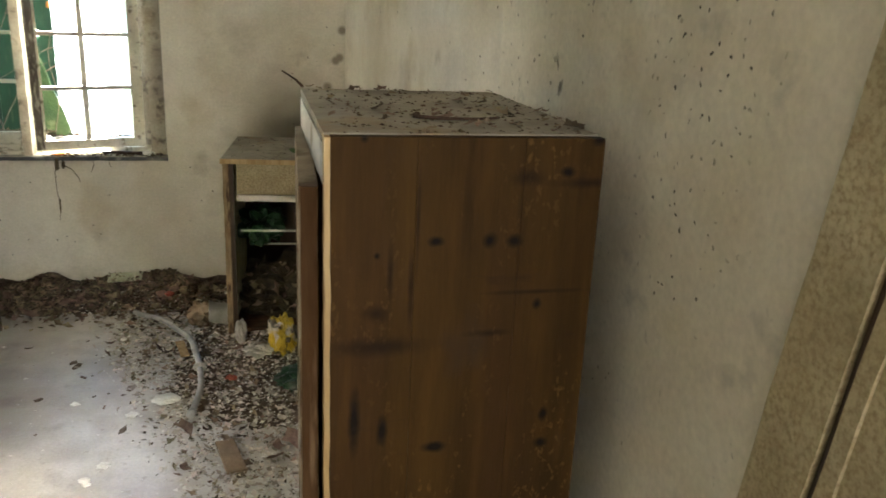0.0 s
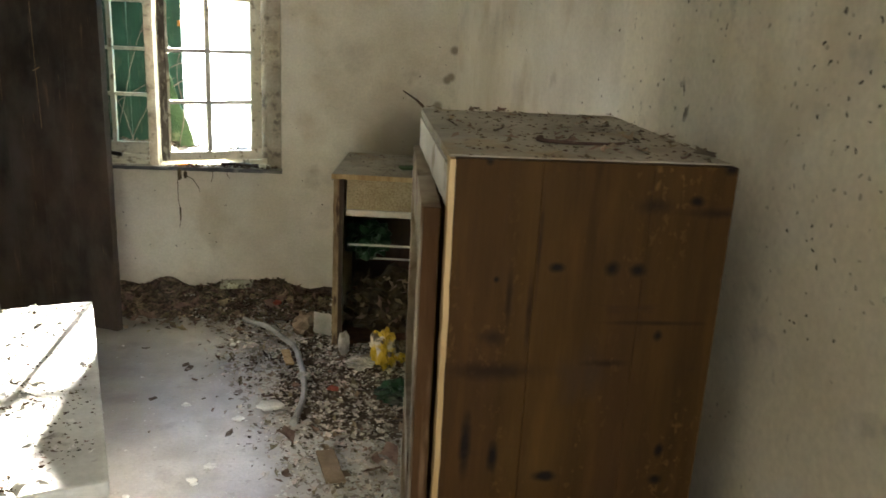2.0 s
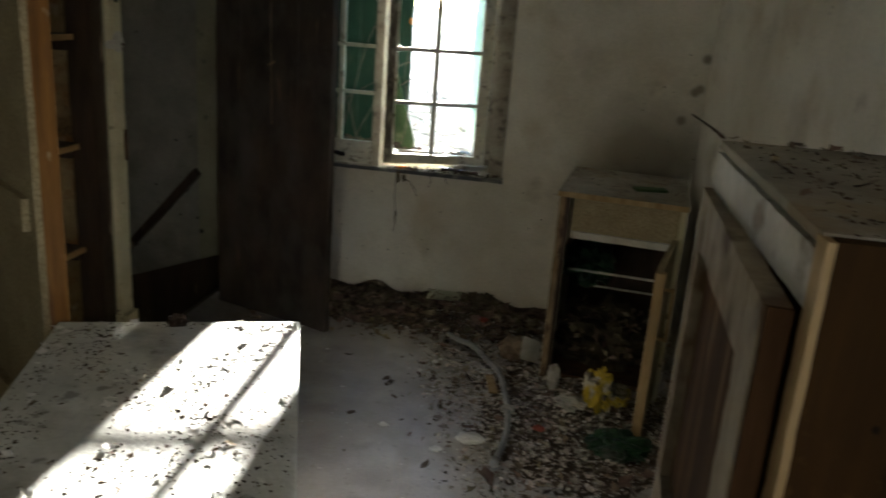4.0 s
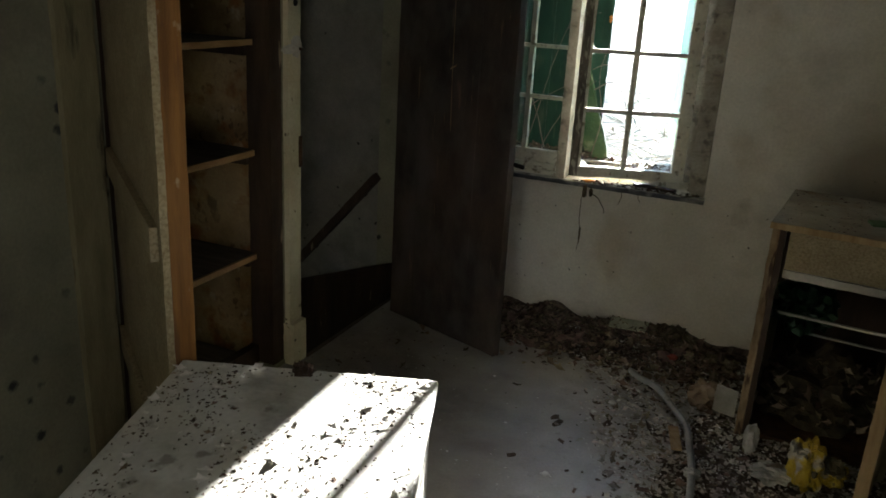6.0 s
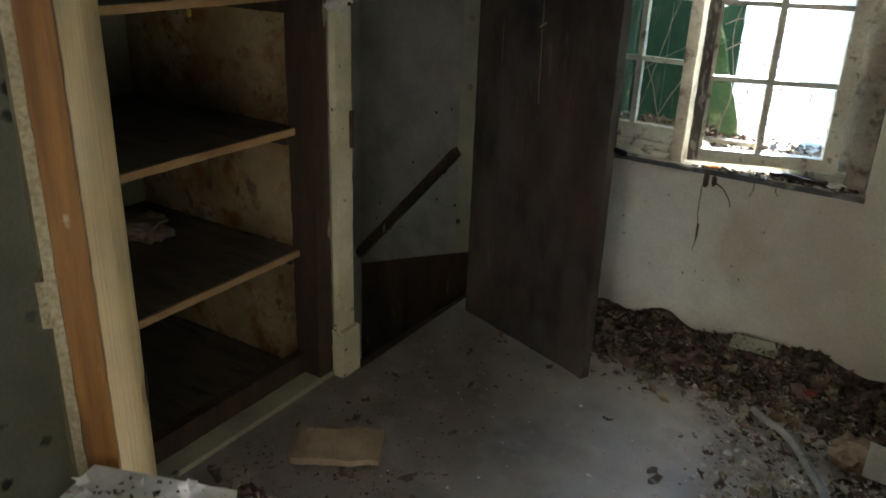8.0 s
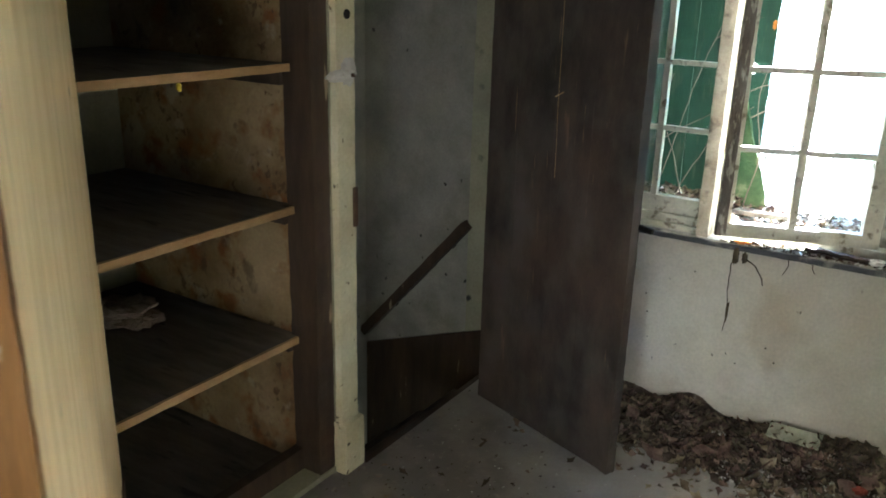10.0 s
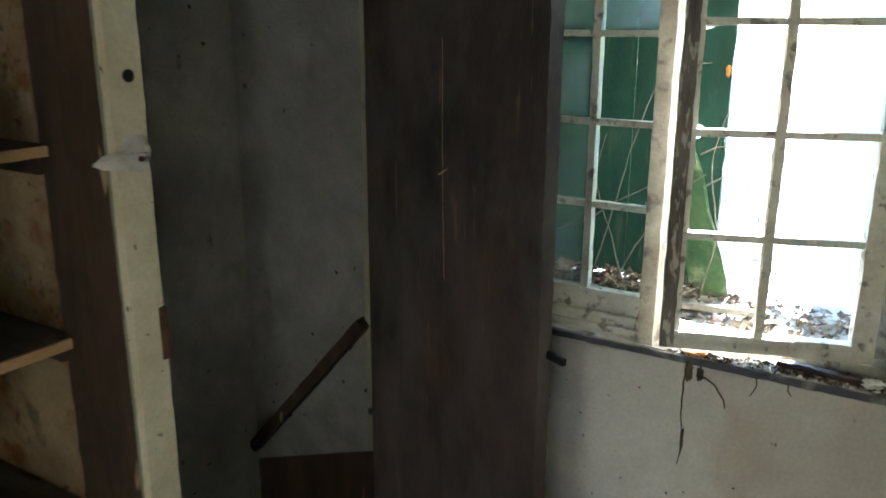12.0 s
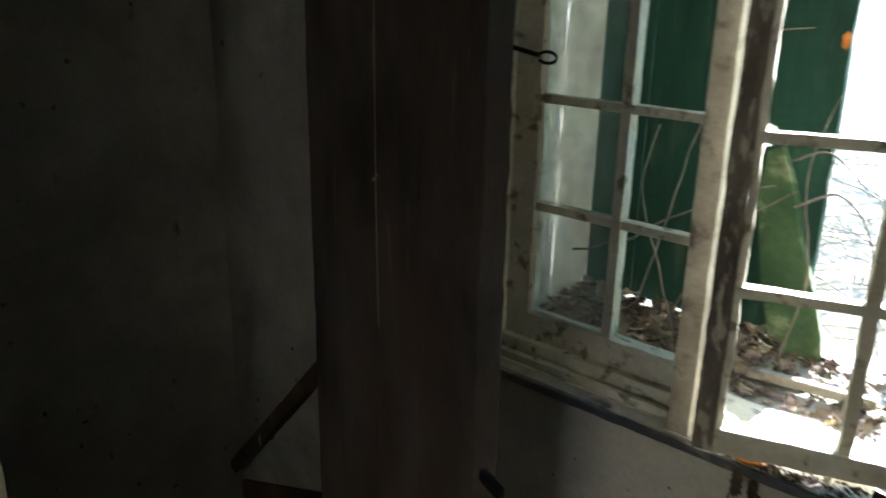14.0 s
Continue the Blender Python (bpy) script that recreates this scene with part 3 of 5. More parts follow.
# ---- the window: a fixed sash and a casement leaf ajar ----
def sash(name, x0, x1, y, z0, z1, bars_x, bars_z, gx, wood, label, broken, seed, knobbly, left_wood=None):
    w = thing(name, ((x0 + x1) / 2, y, z0), label, "window sash", kind="structure")
    a, b, c, d = gx
    t = 0.02
    part("stile", worn(x0, a, y - t, y + t, z0, z1, "z", amp=0.003, seed=seed), left_wood or wood, w)
    part("stile", worn(b, x1, y - t, y + t, z0, z1, "z", amp=0.002, seed=seed + 1), wood, w)
    part("bottom_rail", worn(a, b, y - t, y + t, z0, c, "x", seed=seed + 2), wood, w)
    part("top_rail", worn(a, b, y - t, y + t, d, z1, "x", seed=seed + 3), wood, w)
    for i, xx in enumerate(bars_x):
        part("glazing_bar", worn(xx - 0.011, xx + 0.011, y - 0.016, y + 0.016, c, d, "z", 0.015, knobbly, seed=seed + 4 + i), wood, w)
    for i, zz in enumerate(bars_z):
        part("glazing_bar", worn(a, b, y - 0.014, y + 0.014, zz - 0.009, zz + 0.009, "x", 0.015, knobbly * 0.6, seed=seed + 7 + i), wood, w)
    xs, zs = [a, *bars_x, b], [c, *bars_z, d]
    for i in range(len(xs) - 1):
        for j in range(len(zs) - 1):
            if (i, j) in broken:
                kind = broken[i, j]
                bm = bmesh.new()
                corners = {"bl": (xs[i], zs[j], 1, 1), "br": (xs[i + 1], zs[j], -1, 1), "tr": (xs[i + 1], zs[j + 1], -1, -1), "tl": (xs[i], zs[j + 1], 1, -1)}
                for key in kind:
                    px, pz, sx, sz = corners[key]
                    u, v = random.uniform(0.02, 0.055), random.uniform(0.03, 0.07)
                    ring = [(0, 0), (u, 0), (u * 0.65, v * 0.35), (u * 0.3, v * 0.45), (0, v)]
                    f = [bm.verts.new((px + sx * p, y, pz + sz * q)) for p, q in ring]
                    g = [bm.verts.new((px + sx * p, y + 0.003, pz + sz * q)) for p, q in ring]
                    bm.faces.new(f)
                    bm.faces.new(g[::-1])
                    for k in range(5):
                        bm.faces.new([f[k], g[k], g[(k + 1) % 5], f[(k + 1) % 5]])
                if not kind:
                    bm.free()
                    continue
                bmesh.ops.recalc_face_normals(bm, faces=bm.faces)
                p = part("broken_pane", bm, glass, w, "jagged remains of a broken pane")
            else:
                p = part("pane", box(xs[i] - 0.004, xs[i + 1] + 0.004, y - 0.0015, y + 0.0015, zs[j] - 0.004, zs[j + 1] + 0.004, bev=0), glass, w)
            p.visible_shadow = False
    return w


Y1, Y2 = 4.56, 4.655
leaf_r = sash("window_sash_inner", -0.697, -0.176, Y1, 0.806, 1.98, [-0.452], [1.112, 1.375, 1.64], (-0.661, -0.231, 0.852, 1.925), sash_paint,
     "weathered casement leaf standing ajar with flaking cream paint", {(0, 0): ("bl",), (0, 1): ("tl",), (0, 2): ("bl", "tl"), (0, 3): (), (1, 0): ("tr",), (1, 1): ()}, 2.0, 0.0022, rotten_wood)
# Added pale strip: gives the dark stile its lit inner edge by colour.
part("lit_edge_strip", worn(-0.6605, -0.648, Y1 - 0.006, Y1 + 0.02, 0.852, 1.925, "z", 0.02, 0.0025, seed=44), sash_paint, leaf_r, "pale painted strip standing for the stile's lit inner edge")
# this leaf stands ajar, its far edge pushed outwards
leaf_r.matrix_basis = Matrix.Translation((-0.452, Y1, 0)) @ Matrix.Rotation(0.322, 4, "Z") @ Matrix.Translation((0.452, -Y1, 0)) @ leaf_r.matrix_basis
sash("window_sash_outer", -1.235, -0.72, Y2, 0.80, 1.98, [-0.967], [1.128, 1.367, 1.61], (-1.172, -0.765, 0.872, 1.925), sash_paint,
     "fixed sash with dusty and broken small panes", {(1, 0): ("bl", "br"), (1, 1): ("tr", "br"), (1, 2): ("tr",)}, 12.0, 0.0015)
frame_1 = thing("window_frame", (-0.69, 4.62, WZ0), "weathered timber window frame with bare grey patches", "window frame", kind="structure")
part("jamb", worn(-0.150, WX1 - 0.002, 4.575, 4.75, WZ0 + 0.002, 2.0, "z", 0.012, 0.0035, seed=30), grey_sash, frame_1)
part("rebate", worn(-0.215, -0.1515, 4.69, 4.75, 0.80, 2.0, "z", 0.02, 0.003, seed=39), grey_sash, frame_1)
part("jamb", worn(WX0 + 0.002, -1.237, 4.61, 4.72, WZ0 + 0.002, 2.0, "z", amp=0.003, seed=31), sash_paint, frame_1)
part("meeting_post", worn(-0.768, -0.724, 4.555, 4.634, WZ0 + 0.001, 2.0, "z", amp=0.002, seed=37), grey_sash, frame_1)
part("head", worn(WX0, WX1, 4.60, 4.72, 1.983, 2.018, "x", seed=33), sash_paint, frame_1)
part("bottom_track", worn(-1.236, -0.77, 4.612, 4.634, WZ0 + 0.001, 0.812, "x", seed=34), sash_paint, frame_1)
part("bottom_track", worn(-1.236, -0.152, 4.636, 4.72, WZ0 + 0.001, 0.798, "x", seed=35), sash_paint, frame_1)
part("bottom_bead", worn(-1.255, -0.77, 4.588, 4.606, WZ0 + 0.001, 0.784, "x", seed=36), sash_paint, frame_1)
sill = thing("window_sill", (-0.69, 4.58, 0.74), "dusty window sill board with a dark front edge", "window sill", kind="structure")
part("board", worn(WX0 - 0.02, WX1 + 0.004, 4.548, 4.66, 0.742, 0.764, "x", 0.03, 0.003), sill_top, sill)
part("front_edge", worn(WX0 - 0.02, WX1 + 0.006, 4.538, 4.5475, 0.742, 0.760, "x", 0.02, 0.0022), slate, sill, "dark front edge")
struct("outer_window_sill", box(WX0 - 0.02, WX1 + 0.02, 4.72, 5.16, 0.70, 0.785), sill_top, "sunlit stone ledge outside the window", "window sill")

# iron stay hanging on the window frame
stay = thing("window_stay", (-1.22, 4.59, 1.47), "black iron window stay with a looped end", "window stay")
loop = [(-1.10 + 0.022 * math.cos(a), 4.55, 1.462 + 0.011 * math.sin(a)) for a in np.linspace(-2.6, 2.6, 15)]
part("rod", tube([(-1.285, 4.57, 1.49), (-1.20, 4.56, 1.477), (-1.12, 4.55, 1.465)], 0.005, 8), iron, stay)
part("loop", tube(loop, 0.0035, 8), iron, stay)

# ---- cupboard niche with shelves, cream post, opened niche door ----
niche = thing("cupboard_niche", (-1.95, 3.1, 0.0), "open wall cupboard with stained sides and dark back", "cupboard", kind="structure")
part("side_wall", box(-2.548, XL - 0.13, 3.472, 3.542, 0.0, 2.12, bev=0), niche_plaster, niche, "stained peeling ochre plaster")
part("side_wall", box(-2.548, XL - 0.13, 2.60, 2.68, 0.0, 2.12, bev=0), niche_plaster, niche)
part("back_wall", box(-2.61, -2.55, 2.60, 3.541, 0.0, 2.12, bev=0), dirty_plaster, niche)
part("top_board", box(-2.548, XL - 0.13, 2.682, 3.47, 2.09, 2.12), brown_wood, niche)
part("stile", worn(-1.735, -1.625, 3.455, 3.532, 0.0, 2.08, "z", amp=0.003, seed=40), brown_wood, niche, "dark brown chipped upright")
part("stile", worn(-1.735, -1.625, 2.632, 2.72, 0.0, 2.08, "z", amp=0.003, seed=41), brown_wood, niche)
part("plinth", worn(-1.74, -1.70, 2.70, 3.46, 0.0, 0.10, "y", seed=42), brown_wood, niche)
for z in (0.515, 0.952, 1.382, 1.80):
    s = thing("shelf", (-1.95, 3.08, z - 0.02), "dusty wooden shelf board with a bare front edge", "shelf", "shelves in the niche")
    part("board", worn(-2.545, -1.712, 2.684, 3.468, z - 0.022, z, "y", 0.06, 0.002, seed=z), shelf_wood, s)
    part("front_edge", worn(-1.711, -1.700, 2.722, 3.45, z - 0.022, z + 0.001, "y", 0.04, 0.0015, seed=z + 1), shelf_edge, s, "bare orange front edge")
    part("batten", box(-2.50, -1.74, 3.445, 3.470, z - 0.065, z - 0.024), brown_wood, s)
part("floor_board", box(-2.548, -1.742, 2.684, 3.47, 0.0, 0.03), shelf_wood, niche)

post = thing("door_post", (-1.63, 3.575, 0.0), "cream painted door post with chipped paint beside the stairs", "door post", kind="structure")
post_m = part("post", worn(-1.70, -1.595, 3.534, 3.618, 0.19, 2.06, "z", 0.03, 0.0025, seed=50), cream_paint, post)
part("plinth_block", worn(-1.71, -1.575, 3.528, 3.628, 0.0, 0.19, "z", 0.04, 0.003, seed=51), cream_paint, post)
# Solid black disc; its colour gives the shade inside the bolt hole.
part("hole", tube([(-1.5965, 3.583, 1.523), (-1.5915, 3.583, 1.523)], 0.014, 12), iron, post, "black disc standing for the shade in an empty bolt hole")
part("keep", box(-1.66, -1.589, 3.603, 3.624, 0.87, 1.0), rust_iron, post, "rusty lock keep let into the edge")
latch = thing("turn_latch", (-1.585, 3.54, 1.35), "white painted wooden turn button on the door post", "latch")
part("backplate", lump((-1.592, 3.585, 1.36), (0.009, 0.034, 0.040), 0.3, 3, 3), old_white, latch)
part("button", lump((-1.580, 3.535, 1.35), (0.014, 0.066, 0.017), 0.3, 3, 5), old_white, latch)
part("screw", tube([(-1.570, 3.575, 1.35), (-1.562, 3.575, 1.35)], 0.006, 8), rust_iron, latch)

# niche door, swung open towards the table
dx, dy = -0.885 + 1.625, 2.115 - 2.70
ang = math.degrees(math.atan2(dy, dx))
dl = math.hypot(dx, dy)
nm = pose(-1.625, 2.70, 0, 0, 0, ang)
nd = part("door", worn(0.0, dl + 0.004, -0.040, -0.0245, 0.06, 1.98, "z", 0.03, 0.0016, m=nm, seed=67), tan_board, niche, "opened pale pine door with an orange stained edge")
for i in range(4):
    a, b = 0.0 + (dl - 0.03) * i / 4, (dl - 0.03) * (i + 1) / 4
    part("board", worn(a + 0.0008, b - 0.0008, -0.002, 0.018, 0.06, 1.98, "z", 0.08, 0.001, m=nm, seed=60 + i), pale_wood, nd)
part("edge_lipping", worn(dl - 0.029, dl + 0.002, -0.024, 0.020, 0.06, 1.98, "z", 0.03, 0.0016, m=nm, seed=66), orange_wood, nd, "orange stained edge with torn paper")
for z in (0.45, 1.03, 1.62):
    part("ledge", worn(0.05, dl - 0.03, -0.058, -0.0405, z, z + 0.075, "x", 0.05, 0.0015, m=nm, seed=z + 4), tan_board, nd)
part("hinge", box(-0.01, 0.05, 0.019, 0.023, 0.35, 0.42, m=nm), rust_iron, nd)
part("hinge", box(-0.01, 0.05, 0.019, 0.023, 1.62, 1.69, m=nm), rust_iron, nd)
struct("trim_niche", worn(-1.622, -1.600, 2.47, 2.60, 0.0, 2.10, "z", 0.05, 0.002, seed=70), olive_trim, "tan painted board beside the cupboard niche", "trim")

# a rag on the second shelf
single("rag", lump((-2.24, 3.20, 0.553), (0.11, 0.10, 0.042), 0.45, 4, 8, 1.7), rag, "crumpled dusty brown rag lying on the shelf", "rag")
single("orange_hook", lump((-1.725, 3.07, 1.345), (0.008, 0.008, 0.012), 0.2, 2, 1), yellow_mat, "small yellow knob under the shelf edge", "hook")

# ---- the dark stair door, standing open ----
HX, HY, FX, FY = -1.482, 4.256, -0.826, 4.024
door = thing("stair_door", ((HX + FX) / 2, (HY + FY) / 2, 0.02), "dark stained plank door standing open before the window wall", "door")
dw = math.hypot(FX - HX, FY - HY)
dm = pose(HX, HY, 0, 0, 0, math.degrees(math.atan2(FY - HY, FX - HX)))
widths = [0.0, 0.155, 0.335, 0.50, dw - 0.042]
for i in range(4):
    part("plank", worn(widths[i] + 0.001, widths[i + 1] - 0.001, 0.0, 0.032, 0.02, 1.98, "z", 0.06, 0.0012, m=dm, seed=80 + i), dark_door, door)
part("edge_strip", worn(dw - 0.041, dw, -0.004, 0.036, 0.02, 1.98, "z", 0.02, 0.0025, m=dm, seed=86), dark_door, door, "battered dark edge")
for z in (0.35, 1.05, 1.70):
    part("ledge", worn(0.03, dw - 0.05, 0.033, 0.058, z - 0.06, z + 0.06, "x", m=dm, seed=z), dark_door, door)
part("latch_bar", box(dw - 0.03, dw + 0.022, -0.018, -0.005, 0.962, 0.980, m=dm @ pose(0, 0, 0, 0, 4, 0)), iron, door, "bent black iron latch")
part("nail", tube([dm @ Vector((0.33, -0.002, 1.27)), dm @ Vector((0.375, -0.014, 1.29))], 0.002, 6), raw_edge, door, "splintered pale sliver")
part("splinter", tube([dm @ Vector((0.352, -0.003, 1.0)), dm @ Vector((0.346, -0.004, 1.25)), dm @ Vector((0.342, -0.003, 1.6))], 0.0007, 5), raw_edge, door, "thin pale scratch of bare wood")

# ---- white chest by the path ----
TBX, TBY = -0.353, 2.282
ca, sa, cb, sb = math.cos(radians(20)), math.sin(radians(20)), math.cos(radians(19)), math.sin(radians(19))
tm = Matrix(((ca, -sb, 0, TBX), (sa, cb, 0, TBY), (0, 0, 1, 0), (0, 0, 0, 1)))
chest = thing("white_chest", (-0.5, 1.8, 0.0), "white painted chest with a chipped, dirt-strewn top", "chest")
part("top", box(-0.556, 0.0, -0.93, 0.0, 0.79, 0.82, bev=0.006, m=tm), table_paint, chest)
part("body", box(-0.546, -0.012, -0.92, -0.01, 0.06, 0.789, bev=0.004, m=tm), table_paint, chest)
part("plinth", box(-0.516, -0.04, -0.89, -0.03, 0.0, 0.059, m=tm), brown_wood, chest)
part("side_strip", box(-0.0115, -0.004, -0.92, -0.86, 0.06, 0.788, m=tm), old_white, chest)

# ---- tall brown cupboard against the right wall ----
cm = pose(0.483, 1.223, 0, 0, 0, 0)
CW, CD, CH = 0.40, 0.60, 1.422
def on_side(*marks):
    return [(cm @ Vector((u, 0, z)), (a, 0.05, c)) for u, z, a, c in marks]


over(cab_wood, (0.012, 0.005, 0.002), smears(on_side((0.378, 1.354, 0.075, 0.010), (0.285, 1.362, 0.035, 0.016), (0.31, 1.188, 0.10, 0.005), (0.24, 1.124, 0.045, 0.008), (0.075, 1.11, 0.10, 0.02), (0.12, 1.20, 0.006, 0.08), (0.128, 1.30, 0.004, 0.11), (0.07, 1.163, 0.025, 0.018), (0.09, 1.22, 0.006, 0.06)), 0.1, 0.85))
over(cab_wood, (0.004, 0.002, 0.0015), smears(on_side((0.235, 1.27, 0.013, 0.015), (0.272, 1.268, 0.015, 0.013), (0.155, 1.27, 0.015, 0.009), (0.315, 1.168, 0.010, 0.011), (0.04, 0.99, 0.011, 0.065), (0.083, 0.972, 0.010, 0.03), (0.165, 0.937, 0.024, 0.012), (0.34, 0.98, 0.009, 0.017), (0.34, 0.93, 0.014, 0.012), (0.39, 1.418, 0.013, 0.012), (0.05, 1.418, 0.007, 0.008), (0.346, 1.37, 0.014, 0.010), (0.07, 1.25, 0.005, 0.006)), 0.3, 1.0))
over(cab_wood, (0.022, 0.010, 0.005), blotches(16.0, 0.66, 0.75, (0.5, 1, 2.0), 0.6))
cab = thing("tall_cupboard", (0.68, 1.5, 0.0), "tall brown pine cupboard with its panelled door ajar", "cupboard")
for i in range(3):
    a, b = CW * (0, 0.31, 0.70)[i], CW * (0.31, 0.70, 1.0)[i]
    part("side_board", box(max(a, 0.0045) + 0.0002, b - 0.0002, 0.0, 0.02, 0.0, CH - 0.003, bev=0.0006, m=cm), cab_wood, cab)
part("front_edge", worn(-0.004, 0.0042, 0.0, 0.032, 0.0, CH - 0.004, "z", 0.025, 0.0015, m=cm, seed=90), raw_edge, cab, "worn pale front edge")
part("far_side", box(0.016, CW, CD - 0.02, CD, 0.0, CH - 0.003, m=cm), cab_wood, cab)
part("back", box(CW - 0.012, CW - 0.002, 0.021, CD - 0.021, 0.0, CH - 0.012, m=cm), brown_wood, cab)
part("top", worn(-0.003, CW - 0.002, 0.0215, CD - 0.0215, CH - 0.013, CH - 0.001, "y", 0.05, 0.0012, m=cm, seed=91), dusty_top, cab, "dust covered top board")
part("top_rail", worn(-0.004, 0.016, 0.033, CD - 0.021, CH - 0.075, CH - 0.019, "y", 0.03, 0.0015, m=cm, seed=92), old_white, cab, "worn white front rail")
part("shelf", box(0.02, CW - 0.013, 0.021, CD - 0.021, 0.70, 0.72, m=cm), brown_wood, cab)
part("bottom", box(0.02, CW - 0.013, 0.033, CD - 0.021, 0.05, 0.07, m=cm), brown_wood, cab)
cdm = pose(*(cm @ Vector((0.012, CD - 0.01, 0))), 0, 0, -2.3)
DT = 1.344
cdoor = part("door", box(-0.004, -0.001, -0.474, -0.061, 0.165, DT - 0.09, bev=0, m=cdm), brown_wood, cab, "ajar framed door with worn whitish frame")
fr = [("stile", -0.555, -0.475, 0.06, DT), ("stile", -0.06, 0.0, 0.06, DT), ("rail", -0.474, -0.061, DT - 0.085, DT), ("rail", -0.474, -0.061, 0.06, 0.16), ("rail", -0.474, -0.061, 0.78, 0.86)]
for i, (n_, a, b, c, d) in enumerate(fr):
    part(n_, worn(-0.027, 0.0, a, b, c, d, "z" if n_ == "stile" else "y", 0.03, 0.0014, m=cdm, seed=95 + i), worn_frame, cdoor)
part("edge", worn(-0.024, 0.0, -0.562, -0.556, 0.06, DT, "z", 0.03, 0.001, m=cdm, seed=99), panel_brown, cdoor, "dark bare door edge")
part("panel", box(-0.009, -0.0045, -0.474, -0.061, 0.861, DT - 0.086, m=cdm), panel_brown, cdoor, "brown recessed panel")
part("panel", box(-0.009, -0.0045, -0.474, -0.061, 0.161, 0.779, m=cdm), panel_brown, cdoor, "brown recessed panel")

# ---- wrecked kitchen cabinet in the corner ----
bm_ = pose(0.236, 3.85, 0, 0, 0, -6.0)
BW, BD, BH = 0.52, 0.62, 0.886
kc = thing("wrecked_cabinet", (0.5, 4.15, 0.0), "wrecked cream and rust cabinet with an open front full of rubbish", "cabinet")
part("side", worn(0.0, 0.022, 0.0, BD, 0.0, BH - 0.02, "z", 0.04, 0.002, m=bm_, seed=100), cream_paint, kc)
part("front_post", worn(0.0, 0.026, -0.006, 0.012, 0.0, BH - 0.02, "z", 0.02, 0.0025, m=bm_, seed=101), rusty_cream, kc, "rust-brown corner post")
part("inner_post", worn(0.027, 0.048, -0.004, 0.012, 0.0, BH - 0.02, "z", 0.03, 0.002, m=bm_, seed=102), brown_wood, kc)
part("side", worn(BW - 0.022, BW, 0.0, BD, 0.0, BH - 0.02, "z", 0.04, 0.002, m=bm_, seed=103), cream_paint, kc)
part("back", box(0.023, BW - 0.023, BD - 0.012, BD, 0.05, BH - 0.02, m=bm_), brown_wood, kc)
part("top", worn(-0.008, BW + 0.006, -0.014, BD, BH - 0.02, BH, "x", 0.03, 0.002, m=bm_, seed=104), dusty_top, kc, "dusty warped top board")
part("top_edge", worn(-0.008, BW + 0.006, -0.022, -0.015, BH - 0.02, BH + 0.002, "x", 0.02, 0.002, m=bm_, seed=105), raw_edge, kc, "pale chipped front edge")
part("drawer_front", box(0.061, BW - 0.023, -0.004, 0.014, BH - 0.165, BH - 0.022, m=bm_), tan_board, kc, "tan drawer front")
part("rail", worn(0.061, BW - 0.023, -0.012, 0.012, BH - 0.195, BH - 0.166, "x", 0.02, 0.002, m=bm_, seed=106), old_white, kc, "chipped white rail")
part("runner", box(0.06, BW - 0.03, 0.10, 0.112, 0.515, 0.525, m=bm_), white_plastic, kc)
part("runner", box(0.14, BW - 0.03, 0.20, 0.212, 0.42, 0.428, m=bm_), white_plastic, kc)
part("base", box(0.023, BW - 0.023, 0.02, BD - 0.013, 0.03, 0.05, m=bm_), rust_iron, kc)
# its open door leaf, standing towards the room
lm = pose(*(bm_ @ Vector((BW - 0.02, -0.02, 0))), 0, 0, -103.0)
bm2 = bmesh.new()
out = [(0.0, 0.05), (0.41, 0.05), (0.41, 0.55), (0.385, 0.60), (0.395, 0.66), (0.41, 0.70), (0.41, 0.735), (0.0, 0.745)]
f1 = [bm2.verts.new((p, -0.022, q)) for p, q in out]
f2 = [bm2.verts.new((p, 0.0, q)) for p, q in out]
bm2.faces.new(f1)
bm2.faces.new(f2[::-1])
for k in range(len(out)):
    bm2.faces.new([f1[k], f2[k], f2[(k + 1) % len(out)], f1[(k + 1) % len(out)]])
bmesh.ops.recalc_face_normals(bm2, faces=bm2.faces)
bmesh.ops.transform(bm2, matrix=lm, verts=bm2.verts)
leaf = part("door", bm2, tan_board, kc, "open cream door with a broken corner")
part("edge_post", worn(0.388, 0.422, -0.026, 0.012, 0.04, 0.72, "z", 0.03, 0.002, m=lm, seed=110), raw_edge, leaf, "pale worn edge")
for z in (0.42, 0.62):
    part("handle_arm", box(0.28, 0.292, 0.001, 0.03, z - 0.006, z + 0.006, m=lm), raw_edge, leaf)
part("handle_bar", box(0.28, 0.292, 0.03, 0.042, 0.41, 0.63, m=lm), raw_edge, leaf, "wooden bar handle")

# ---- an unhung door leaning against the right wall ----
ld = thing("leaning_door", (0.95, 0.6, 0.0), "unhung tan hardboard door leaning askew against the wall", "door")
lz = pose(0.2, 1.04, 0.0, 8.9, 0, 0)
part("edge_board", worn(0.738, 0.766, -0.088, 0.0, 0.105, 2.06, "z", 0.06, 0.0015, m=lz, seed=120), tan_board, ld)
part("groove", worn(0.746, 0.764, -0.100, -0.0885, 0.105, 2.06, "z", 0.06, 0.001, m=lz, seed=121), brown_wood, ld, "dark groove beside the edge board")
part("bead", worn(0.740, 0.766, -0.123, -0.1005, 0.105, 2.06, "z", 0.06, 0.001, m=lz, seed=123), tan_board, ld)
part("panel", worn(0.744, 0.766, -0.80, -0.1235, 0.105, 2.06, "z", 0.06, 0.001, m=lz, seed=122), tan_board, ld)

